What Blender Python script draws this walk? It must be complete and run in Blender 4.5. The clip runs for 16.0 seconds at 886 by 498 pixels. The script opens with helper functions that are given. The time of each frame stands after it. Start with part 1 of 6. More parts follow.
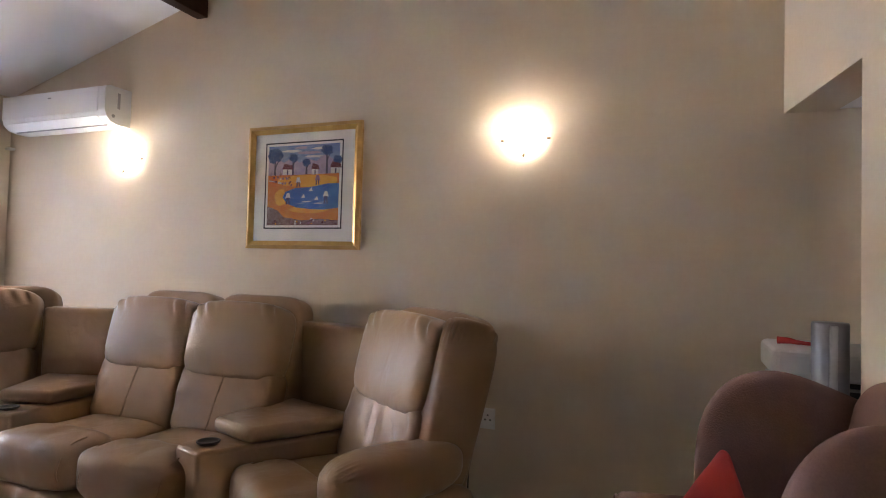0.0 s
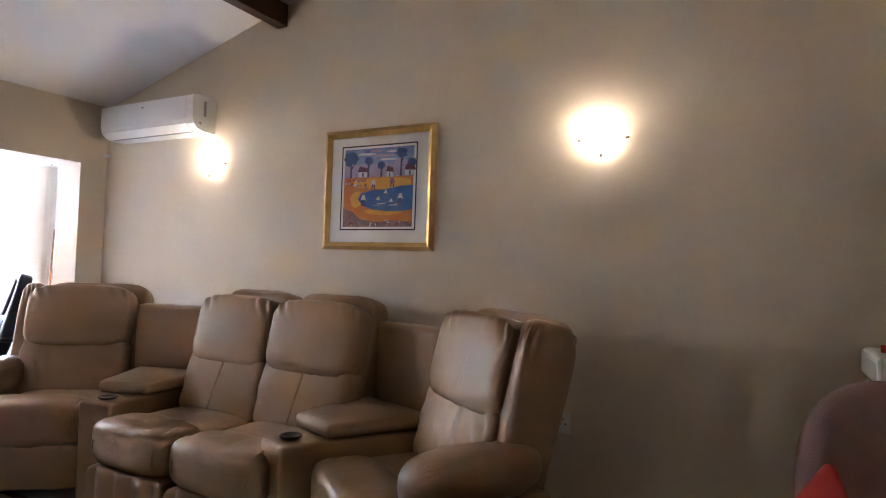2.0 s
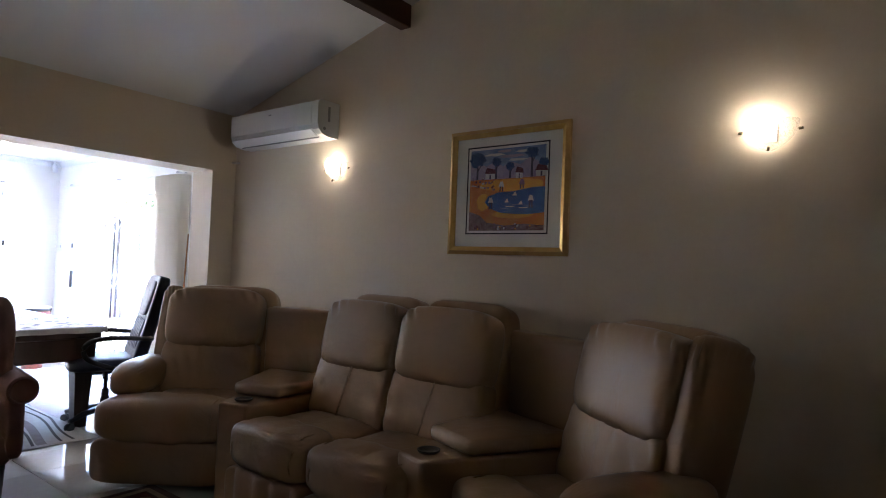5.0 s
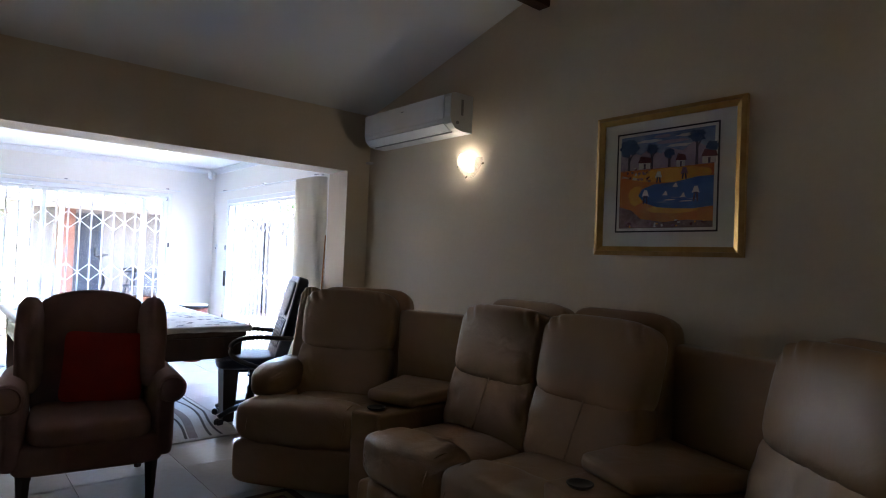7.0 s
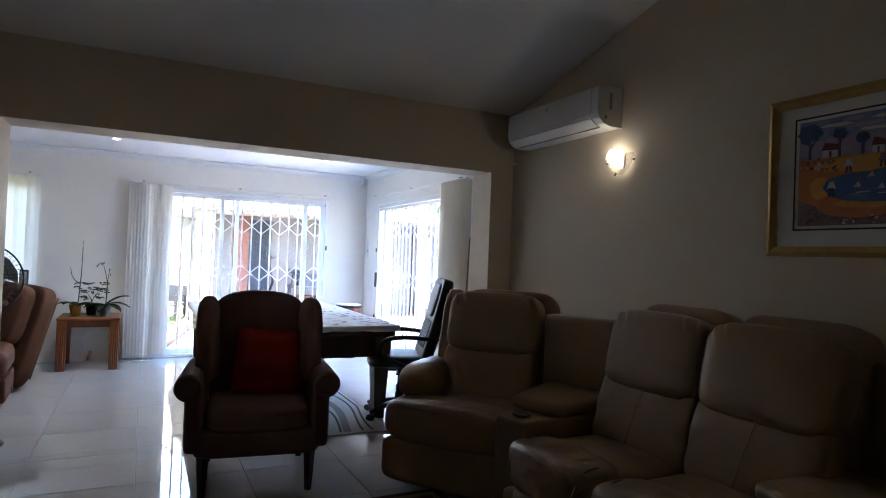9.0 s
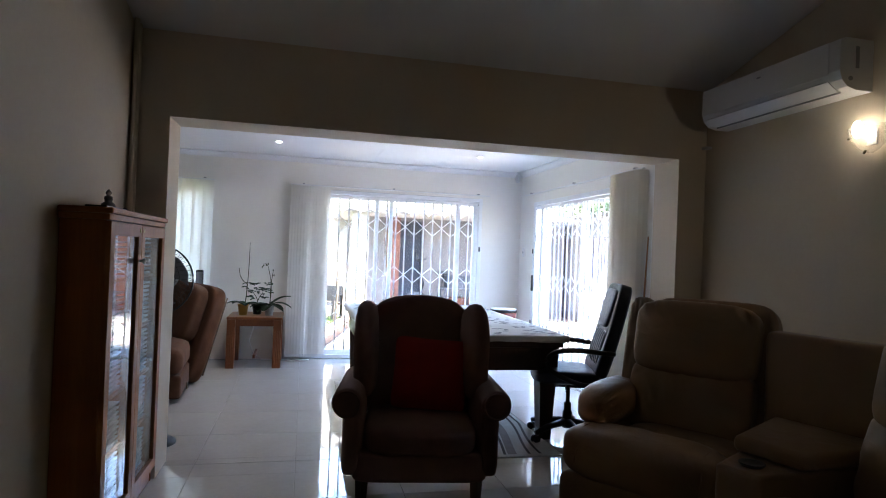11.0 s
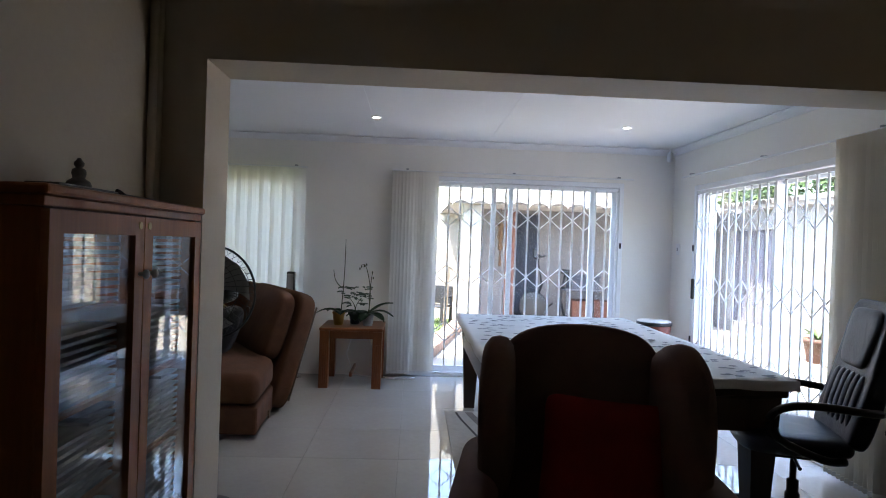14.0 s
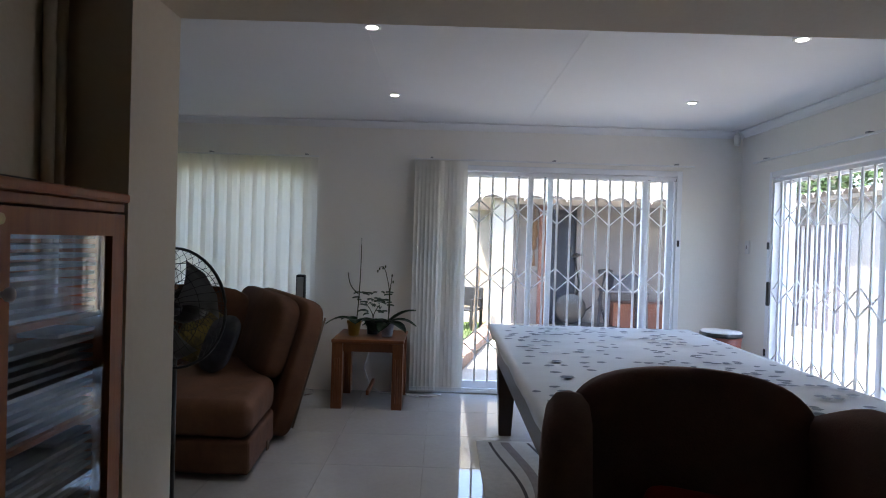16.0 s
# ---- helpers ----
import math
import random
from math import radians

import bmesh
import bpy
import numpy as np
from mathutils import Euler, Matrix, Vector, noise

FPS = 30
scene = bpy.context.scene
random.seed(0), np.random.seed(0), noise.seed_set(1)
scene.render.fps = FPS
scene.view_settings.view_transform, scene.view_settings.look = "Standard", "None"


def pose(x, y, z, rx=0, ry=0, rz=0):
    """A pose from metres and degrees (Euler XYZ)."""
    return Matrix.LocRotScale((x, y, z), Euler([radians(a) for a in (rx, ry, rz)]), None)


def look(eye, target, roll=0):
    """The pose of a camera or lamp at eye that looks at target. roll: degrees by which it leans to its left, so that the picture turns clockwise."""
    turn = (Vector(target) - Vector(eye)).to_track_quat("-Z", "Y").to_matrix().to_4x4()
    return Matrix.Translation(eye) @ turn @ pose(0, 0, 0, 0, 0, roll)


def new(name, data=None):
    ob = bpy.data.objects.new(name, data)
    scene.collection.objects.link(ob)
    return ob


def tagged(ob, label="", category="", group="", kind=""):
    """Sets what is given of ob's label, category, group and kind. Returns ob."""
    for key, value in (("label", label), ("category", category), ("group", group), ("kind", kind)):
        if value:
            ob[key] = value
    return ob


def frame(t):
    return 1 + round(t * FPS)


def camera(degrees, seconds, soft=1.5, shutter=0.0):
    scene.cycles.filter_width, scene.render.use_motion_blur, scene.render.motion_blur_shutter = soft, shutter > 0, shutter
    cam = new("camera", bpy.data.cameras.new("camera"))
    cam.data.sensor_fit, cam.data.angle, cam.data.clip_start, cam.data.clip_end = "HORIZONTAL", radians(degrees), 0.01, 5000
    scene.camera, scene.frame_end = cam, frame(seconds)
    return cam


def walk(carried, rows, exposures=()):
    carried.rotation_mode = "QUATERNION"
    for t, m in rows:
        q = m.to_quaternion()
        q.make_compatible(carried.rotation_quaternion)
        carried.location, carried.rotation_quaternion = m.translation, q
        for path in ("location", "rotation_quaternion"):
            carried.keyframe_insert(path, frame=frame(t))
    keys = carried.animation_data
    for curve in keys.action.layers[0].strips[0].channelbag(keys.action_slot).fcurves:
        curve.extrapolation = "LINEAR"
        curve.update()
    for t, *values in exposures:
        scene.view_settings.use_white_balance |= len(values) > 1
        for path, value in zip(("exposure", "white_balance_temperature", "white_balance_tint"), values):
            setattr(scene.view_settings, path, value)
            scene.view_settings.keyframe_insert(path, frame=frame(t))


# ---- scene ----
cam = camera(73.0, 16.0, soft=1.0)
PATH = [
    (0, (-1.061, 0.845, 1.361), (-1.814, 2.696, 1.423), 1.5),
    (0.5, (-1.077, 0.85, 1.336), (-1.88, 2.68, 1.413), 1.7),
    (1, (-1.104, 0.824, 1.338), (-1.943, 2.638, 1.413), 1.7),
    (1.5, (-1.109, 0.818, 1.342), (-2.002, 2.606, 1.414), 1.8),
    (2, (-1.114, 0.819, 1.355), (-2.058, 2.581, 1.418), 1.9),
    (2.5, (-1.121, 0.816, 1.357), (-2.114, 2.552, 1.419), 2.0),
    (3, (-1.135, 0.813, 1.356), (-2.168, 2.524, 1.418), 2.0),
    (3.5, (-1.162, 0.812, 1.368), (-2.236, 2.498, 1.422), 2.0),
    (4, (-1.217, 0.807, 1.358), (-2.333, 2.466, 1.417), 2.1),
    (6.5, (-1.601, 1.003, 1.379), (-3.027, 2.406, 1.424), 2.3),
    (7, (-1.626, 1.048, 1.378), (-3.149, 2.344, 1.42), 2.3),
    (7.5, (-1.642, 1.076, 1.378), (-3.247, 2.269, 1.417), 2.3),
    (8, (-1.662, 1.098, 1.369), (-3.332, 2.198, 1.409), 2.4),
    (8.5, (-1.674, 1.101, 1.377), (-3.41, 2.093, 1.411), 2.3),
    (9, (-1.691, 1.095, 1.381), (-3.479, 1.991, 1.41), 2.2),
    (9.5, (-1.766, 1.08, 1.366), (-3.607, 1.86, 1.394), 2.3),
    (12, (-2.699, 1.131, 1.397), (-4.679, 1.415, 1.4), 2.2),
    (12.5, (-2.945, 1.121, 1.413), (-4.932, 1.345, 1.41), 2.2),
    (13, (-3.131, 1.125, 1.402), (-5.123, 1.309, 1.395), 2.1),
    (13.5, (-3.37, 1.152, 1.412), (-5.365, 1.295, 1.4), 2.0),
    (14, (-3.557, 1.168, 1.402), (-5.555, 1.265, 1.386), 2.0),
    (14.5, (-3.786, 1.162, 1.409), (-5.785, 1.231, 1.39), 1.9),
    (15, (-3.958, 1.159, 1.409), (-5.957, 1.205, 1.388), 2.0),
    (15.5, (-4.16, 1.17, 1.402), (-6.159, 1.196, 1.38), 1.8),
    (16, (-4.333, 1.196, 1.408), (-6.333, 1.197, 1.382), 1.7),
]
EXPOSURES = [(0, 8.02, 6480, 21), (2, 7.80, 6420, 20), (4, 6.84, 6320, 18), (6.5, 5.76, 6280, 14), (9, 5.08, 6280, 12), (12, 4.68, 6660, 12), (14, 4.08, 6760, 11), (16, 3.70, 6820, 12)]
walk(cam, [(t, look(eye, target, roll)) for t, eye, target, roll in PATH], EXPOSURES)

# ---- world and sun ----
world = bpy.data.worlds.new("world")
scene.world = world
world.use_nodes = True
wn = world.node_tree
sky = wn.nodes.new("ShaderNodeTexSky")
sky.sky_type, sky.sun_disc = "NISHITA", False
SUN_EL, SUN_AZ = 62.0, -40.0  # degrees; azimuth of the sun measured from +x towards +y
sky.sun_elevation, sky.sun_rotation = radians(SUN_EL), radians(90 - SUN_AZ)
wn.links.new(sky.outputs[0], wn.nodes["Background"].inputs[0])
wn.nodes["Background"].inputs[1].default_value = 0.15
sun = new("sun", bpy.data.lights.new("sun", "SUN"))
sun.data.energy, sun.data.angle, sun.data.color = 2.0, radians(0.6), (1, 0.95, 0.87)
sun_dir = Vector((math.cos(radians(SUN_EL)) * math.cos(radians(SUN_AZ)), math.cos(radians(SUN_EL)) * math.sin(radians(SUN_AZ)), math.sin(radians(SUN_EL))))
sun.matrix_world = look(sun_dir * 30, (0, 0, 0))


# ---- materials ----
def mat(name, a, b=None, rough=0.5, scale=6.0, metal=0.0, bump=0.0, bump_scale=80.0, fine=0.0, spec=0.5, stretch=(1, 1, 1),
        random_tint=0.0, coat=0.0, trans=0.0, rough_var=0.0, wrinkle=0.0, island=False):
    """Two-tone noise colour with fine grain, roughness variation and bump."""
    m = bpy.data.materials.new(name)
    m.use_nodes = True
    t = m.node_tree
    n, link = t.nodes, t.links.new
    p = n["Principled BSDF"]
    b = b or tuple(min(1, c * 0.85) for c in a)
    co = n.new("ShaderNodeTexCoord")
    mp = n.new("ShaderNodeMapping")
    mp.inputs["Scale"].default_value = stretch
    link(co.outputs["Object"], mp.inputs[0])
    n1 = n.new("ShaderNodeTexNoise")
    n1.inputs["Scale"].default_value, n1.inputs["Detail"].default_value, n1.inputs["Roughness"].default_value = scale, 6, 0.6
    link(mp.outputs[0], n1.inputs["Vector"])
    ramp = n.new("ShaderNodeValToRGB")
    ramp.color_ramp.elements[0].position, ramp.color_ramp.elements[1].position = 0.3, 0.7
    ramp.color_ramp.elements[0].color, ramp.color_ramp.elements[1].color = (*b, 1), (*a, 1)
    link(n1.outputs["Fac"], ramp.inputs[0])
    colour = ramp.outputs[0]
    n2 = n.new("ShaderNodeTexNoise")
    n2.inputs["Scale"].default_value, n2.inputs["Detail"].default_value = bump_scale, 3
    link(mp.outputs[0], n2.inputs["Vector"])
    if fine:
        mx = n.new("ShaderNodeMix")
        mx.data_type, mx.blend_type = "RGBA", "OVERLAY"
        mx.inputs[0].default_value = fine
        link(colour, mx.inputs[6])
        link(n2.outputs["Fac"], mx.inputs[7])
        colour = mx.outputs[2]
    if random_tint:
        if island:
            rnd = n.new("ShaderNodeNewGeometry").outputs["Random Per Island"]
        else:
            rnd = n.new("ShaderNodeObjectInfo").outputs["Random"]
        hsv = n.new("ShaderNodeHueSaturation")
        mr = n.new("ShaderNodeMapRange")
        mr.inputs[3].default_value, mr.inputs[4].default_value = 1 - random_tint, 1 + random_tint
        link(rnd, mr.inputs[0])
        link(mr.outputs[0], hsv.inputs["Value"])
        link(colour, hsv.inputs["Color"])
        colour = hsv.outputs[0]
    link(colour, p.inputs["Base Color"])
    p.inputs["Roughness"].default_value, p.inputs["Metallic"].default_value = rough, metal
    p.inputs["Specular IOR Level"].default_value, p.inputs["Coat Weight"].default_value = spec, coat
    p.inputs["Transmission Weight"].default_value = trans
    if rough_var:
        mr = n.new("ShaderNodeMapRange")
        mr.inputs[3].default_value, mr.inputs[4].default_value = max(0.02, rough - rough_var), rough + rough_var
        link(n1.outputs["Fac"], mr.inputs[0])
        link(mr.outputs[0], p.inputs["Roughness"])
    if bump or wrinkle:
        bp = n.new("ShaderNodeBump")
        bp.inputs["Strength"].default_value, bp.inputs["Distance"].default_value = bump, 0.004
        link(n2.outputs["Fac"], bp.inputs["Height"])
        if wrinkle:
            n3 = n.new("ShaderNodeTexNoise")
            n3.inputs["Scale"].default_value, n3.inputs["Detail"].default_value, n3.inputs["Distortion"].default_value = 7, 3, 0.8
            link(mp.outputs[0], n3.inputs["Vector"])
            bw = n.new("ShaderNodeBump")
            bw.inputs["Strength"].default_value, bw.inputs["Distance"].default_value = wrinkle, 0.03
            link(n3.outputs["Fac"], bw.inputs["Height"])
            link(bp.outputs[0], bw.inputs["Normal"])
            link(bw.outputs[0], p.inputs["Normal"])
        else:
            link(bp.outputs[0], p.inputs["Normal"])
    return m


def glow(name, colour, strength):
    m = bpy.data.materials.new(name)
    m.use_nodes = True
    p = m.node_tree.nodes["Principled BSDF"]
    p.inputs["Base Color"].default_value = (*colour, 1)
    p.inputs["Emission Color"].default_value, p.inputs["Emission Strength"].default_value = (*colour, 1), strength
    return m


def glass_mat(name, colour=(0.985, 0.99, 0.99), rough=0.0, shine=0.5, face=0.035):
    """Thin clear pane: mostly transparent, with mirror gloss by Fresnel."""
    m = bpy.data.materials.new(name)
    m.use_nodes = True
    t = m.node_tree
    n, link = t.nodes, t.links.new
    n.remove(n["Principled BSDF"])
    tr, gl, mx, lw, pw, ad = (n.new("ShaderNode" + k) for k in ("BsdfTransparent", "BsdfGlossy", "MixShader", "LayerWeight", "Math", "Math"))
    tr.inputs[0].default_value = (*colour, 1)
    gl.inputs["Roughness"].default_value = rough
    lw.inputs[0].default_value = 0.5
    pw.operation, ad.operation = "POWER", "MULTIPLY_ADD"
    pw.inputs[1].default_value, ad.inputs[1].default_value, ad.inputs[2].default_value = 4.0, shine, face
    link(lw.outputs["Facing"], pw.inputs[0])
    link(pw.outputs[0], ad.inputs[0])
    link(ad.outputs[0], mx.inputs[0])
    link(tr.outputs[0], mx.inputs[1])
    link(gl.outputs[0], mx.inputs[2])
    link(mx.outputs[0], n["Material Output"].inputs[0])
    return m


def sheer(name, a, amount=0.4):
    """Cloth that lets part of the light through."""
    m = mat(name, a, rough=0.8, scale=3, bump=0.2, bump_scale=300)
    t = m.node_tree
    n, link = t.nodes, t.links.new
    p, tl, mx = n["Principled BSDF"], n.new("ShaderNodeBsdfTranslucent"), n.new("ShaderNodeMixShader")
    tl.inputs[0].default_value = (*a, 1)
    mx.inputs[0].default_value = amount
    link(p.outputs[0], mx.inputs[1])
    link(tl.outputs[0], mx.inputs[2])
    link(mx.outputs[0], n["Material Output"].inputs[0])
    return m


def textured_glass(name):
    """Pressed lamp glass: mostly clear, with a milky share and gloss."""
    m = mat(name, (0.8, 0.78, 0.74), rough=0.25, scale=40, bump=0.4, bump_scale=160)
    t = m.node_tree
    n, link = t.nodes, t.links.new
    tr, mx = n.new("ShaderNodeBsdfTransparent"), n.new("ShaderNodeMixShader")
    mx.inputs[0].default_value = 0.3
    link(tr.outputs[0], mx.inputs[1])
    link(n["Principled BSDF"].outputs[0], mx.inputs[2])
    link(mx.outputs[0], n["Material Output"].inputs[0])
    return m


M_WALL = mat("cream_wall_paint", (0.67, 0.575, 0.455), (0.635, 0.54, 0.425), rough=0.7, scale=1.3, bump=0.25, bump_scale=45, fine=0.05)
M_WHITE_WALL = mat("white_wall_paint", (0.85, 0.82, 0.77), (0.81, 0.78, 0.73), rough=0.7, scale=1.5, bump=0.25, bump_scale=45, fine=0.05)
M_CEIL = mat("ceiling_paint", (0.82, 0.82, 0.83), (0.79, 0.79, 0.80), rough=0.85, scale=1.2, bump=0.15, bump_scale=60)
M_TILE = mat("polished_tile", (0.50, 0.488, 0.47), (0.465, 0.452, 0.435), rough=0.02, scale=3.5, fine=0.06, bump_scale=30, random_tint=0.03, rough_var=0.01, spec=0.9)
M_GROUT = mat("tile_grout", (0.42, 0.41, 0.39), rough=0.9, scale=20)
M_LEATHER = mat("tan_leather", (0.335, 0.216, 0.128), (0.30, 0.19, 0.111), rough=0.31, scale=2.2, bump=0.12, bump_scale=240, rough_var=0.02, wrinkle=0.20, spec=0.30)
M_PIPING = mat("dark_leather_seam", (0.13, 0.08, 0.05), rough=0.5)
M_ARMCHAIR = mat("mauve_brown_velour", (0.245, 0.135, 0.112), (0.20, 0.11, 0.09), rough=0.85, scale=9, bump=0.35, bump_scale=220, fine=0.15)
M_RED = mat("red_cotton", (0.43, 0.016, 0.008), (0.35, 0.012, 0.006), rough=0.8, scale=8, bump=0.4, bump_scale=350, fine=0.1)
M_DARKWOOD = mat("dark_stained_wood", (0.055, 0.028, 0.018), (0.03, 0.015, 0.01), rough=0.35, scale=6, stretch=(1, 1, 0.12), bump=0.15, fine=0.2)
M_BEAM = mat("brown_roof_beam", (0.085, 0.032, 0.015), (0.05, 0.018, 0.01), rough=0.45, scale=9, stretch=(1, 0.1, 1), bump=0.3, fine=0.25)
M_PINE = mat("orange_brown_pine", (0.25, 0.082, 0.026), (0.155, 0.048, 0.015), rough=0.35, scale=8, stretch=(1, 1, 0.1), bump=0.12, fine=0.2)
M_CABINET = mat("reddish_brown_cabinet_wood", (0.42, 0.138, 0.036), (0.28, 0.085, 0.02), rough=0.42, spec=0.25, scale=8, stretch=(1, 1, 0.08), bump=0.12, fine=0.2)
M_BROWNSOFA = mat("rust_brown_suede", (0.135, 0.052, 0.022), (0.085, 0.032, 0.014), rough=0.9, scale=6, bump=0.4, bump_scale=200, fine=0.15, wrinkle=0.2)
M_BLACK = mat("navy_black_leather", (0.018, 0.026, 0.05), (0.012, 0.018, 0.036), rough=0.42, scale=8, bump=0.25, bump_scale=250, wrinkle=0.15)
M_BLACKPLASTIC = mat("black_plastic", (0.02, 0.02, 0.022), rough=0.4, scale=20, bump=0.08)
M_WHITEPLASTIC = mat("white_plastic", (0.80, 0.80, 0.80), (0.77, 0.77, 0.77), rough=0.3, scale=4)
M_GREYPLASTIC = mat("grey_plastic", (0.35, 0.35, 0.36), rough=0.4, scale=8)
M_ALU = mat("white_powder_coated_aluminium", (0.83, 0.845, 0.87), (0.80, 0.815, 0.84), rough=0.35, scale=6)
M_CHROME = mat("chrome", (0.7, 0.7, 0.7), rough=0.15, metal=1.0, scale=10)
M_BRASS = mat("aged_gold_frame", (0.56, 0.36, 0.13), (0.44, 0.26, 0.08), rough=0.5, scale=14, metal=0.35, bump=0.2, bump_scale=90)
M_MAT = mat("white_picture_mount", (0.86, 0.85, 0.84), rough=0.8, scale=3)
M_VANE = sheer("off_white_blind_fabric", (0.84, 0.81, 0.75), 0.55)
M_VANE_DRAWN = sheer("off_white_drawn_blind_fabric", (0.92, 0.90, 0.86), 0.4)
M_GLASS = glass_mat("window_glass", face=0.018)
M_CABGLASS = glass_mat("cabinet_glass", (0.93, 0.95, 0.96), shine=0.7, face=0.05)
M_FROST = glow("lit_frosted_glass", (1.0, 0.90, 0.70), 0.8)
M_BULB = glow("downlight_led", (1.0, 0.96, 0.9), 3.0)


# ---- building helpers ----
def part(name, bm, material, parent=None, label="", smooth=False):
    me = bpy.data.meshes.new(name)
    bmesh.ops.recalc_face_normals(bm, faces=bm.faces)
    bm.to_mesh(me)
    bm.free()
    for m in material if isinstance(material, (list, tuple)) else [material]:
        me.materials.append(m)
    if smooth:
        me.polygons.foreach_set("use_smooth", [True] * len(me.polygons))
    ob = new(name, me)
    if parent is not None:
        ob.parent = parent
    if label:
        tagged(ob, label)
    return ob


def thing(name, label, category, m=None, group="", kind=""):
    ob = new(name)
    ob.empty_display_size = 0.1
    if m is not None:
        ob.matrix_basis = m
    return tagged(ob, label, category, group, kind)


def box(bm, x0, x1, y0, y1, z0, z1, bevel=0.0, seg=2, m=None, slot=0):
    mm = Matrix.Translation(((x0 + x1) / 2, (y0 + y1) / 2, (z0 + z1) / 2)) @ Matrix.Diagonal((abs(x1 - x0), abs(y1 - y0), abs(z1 - z0), 1))
    if m is not None:
        mm = m @ mm
    r = bmesh.ops.create_cube(bm, size=1, matrix=mm)
    fs = {f for v in r["verts"] for f in v.link_faces}
    for f in fs:
        f.material_index = slot
    if bevel:
        bmesh.ops.bevel(bm, geom=list({e for v in r["verts"] for e in v.link_edges}), offset=bevel, segments=seg, affect="EDGES", profile=0.5)
    return bm


def boxed(*a, **k):
    return box(bmesh.new(), *a, **k)


def rod(bm, p, q, r, r2=None, n=12, caps=True):
    p, q = Vector(p), Vector(q)
    d = q - p
    m = Matrix.Translation((p + q) / 2) @ d.to_track_quat("Z", "Y").to_matrix().to_4x4()
    bmesh.ops.create_cone(bm, cap_ends=caps, segments=n, radius1=r, radius2=r if r2 is None else r2, depth=d.length, matrix=m)
    return bm


def tube(bm, pts, r, n=8, closed=False):
    """A round bar along a line of points."""
    pts = [Vector(p) for p in pts]
    rings = []
    k = len(pts)
    for i, p in enumerate(pts):
        a = pts[(i - 1) % k] if closed or i else p
        b = pts[(i + 1) % k] if closed or i < k - 1 else p
        q = (b - a).to_track_quat("Z", "Y")
        rr = r(i / (k - 1)) if callable(r) else r
        rings.append([bm.verts.new(p + q @ Vector((rr * math.cos(2 * math.pi * j / n), rr * math.sin(2 * math.pi * j / n), 0))) for j in range(n)])
    for i in range(k if closed else k - 1):
        a, b = rings[i], rings[(i + 1) % k]
        for j in range(n):
            bm.faces.new((a[j], a[(j + 1) % n], b[(j + 1) % n], b[j]))
    if not closed:
        bm.faces.new(rings[0])
        bm.faces.new(rings[-1][::-1])
    return bm


def lathe(bm, profile, n=24, m=None):
    rings = []
    for r, z in profile:
        rings.append([bm.verts.new((max(r, 1e-4) * math.cos(2 * math.pi * j / n), max(r, 1e-4) * math.sin(2 * math.pi * j / n), z)) for j in range(n)])
    for a, b in zip(rings, rings[1:]):
        for j in range(n):
            bm.faces.new((a[j], a[(j + 1) % n], b[(j + 1) % n], b[j]))
    bm.faces.new(rings[0][::-1])
    bm.faces.new(rings[-1])
    if m is not None:
        bmesh.ops.transform(bm, matrix=m, verts=[v for r in rings for v in r])
    return bm


def pillow(bm, centre, size, p=5.0, n=10, m=None, shape=None):
    """A soft block: a cube grid drawn to a rounded form; shape bends the unit form before it is sized."""
    grid = {}
    def vert(u):
        key = tuple(round(c, 5) for c in u)
        if key not in grid:
            w = Vector(u)
            nrm = (abs(w.x) ** p + abs(w.y) ** p + abs(w.z) ** p) ** (1 / p)
            w = w / nrm
            if shape:
                w = Vector(shape(w.x, w.y, w.z))
            w = Vector((w.x * size[0] / 2, w.y * size[1] / 2, w.z * size[2] / 2))
            if m is not None:
                w = m @ w
            grid[key] = bm.verts.new(w + Vector(centre))
        return grid[key]
    step = [math.sin((-1 + 2 * i / n) * math.pi / 2 * 0.8) / math.sin(math.pi / 2 * 0.8) for i in range(n + 1)]
    for axis in range(3):
        for s in (-1, 1):
            for i in range(n):
                for j in range(n):
                    q = []
                    for a, b in ((i, j), (i + 1, j), (i + 1, j + 1), (i, j + 1)):
                        u = [0, 0, 0]
                        u[axis], u[(axis + 1) % 3], u[(axis + 2) % 3] = s, step[a], step[b]
                        q.append(vert(u))
                    bm.faces.new(q if s > 0 else q[::-1])
    return bm


def rot(rx=0, ry=0, rz=0):
    return pose(0, 0, 0, rx, ry, rz).to_3x3()


# ---- setting: walls, ceilings, floor ----
XO0, XO1 = -6.30, -6.00     # the wide opening's wall
XE = 0.05                   # where the east wall meets the south wall
YN, YS = 3.90, 0.12         # sofa wall, south wall of the lounge
XF = -9.90                  # far wall of the sun room
YR, YL = 3.95, -2.60        # side walls of the sun room
ZC = 2.50                   # flat ceiling of the sun room
SLOPE = 0.27
def roof_z(x):
    return 2.61 + SLOPE * (x - XO1)
OY0, OY1, OZ = 0.318, 3.68, 2.111   # the wide opening
D_Y0, D_Y1, D_Z = 1.10, 3.40, 2.12 # far sliding door
W_Y0, W_Y1, W_Z0, W_Z1 = -1.75, -0.02, 0.75, 2.10  # window with blinds
R_X0, R_X1, R_Z = -9.40, -6.95, 2.07  # side sliding door

def structure(name, label, category, bm, material):
    return tagged(part(name, bm, material), label, category, kind="structure")

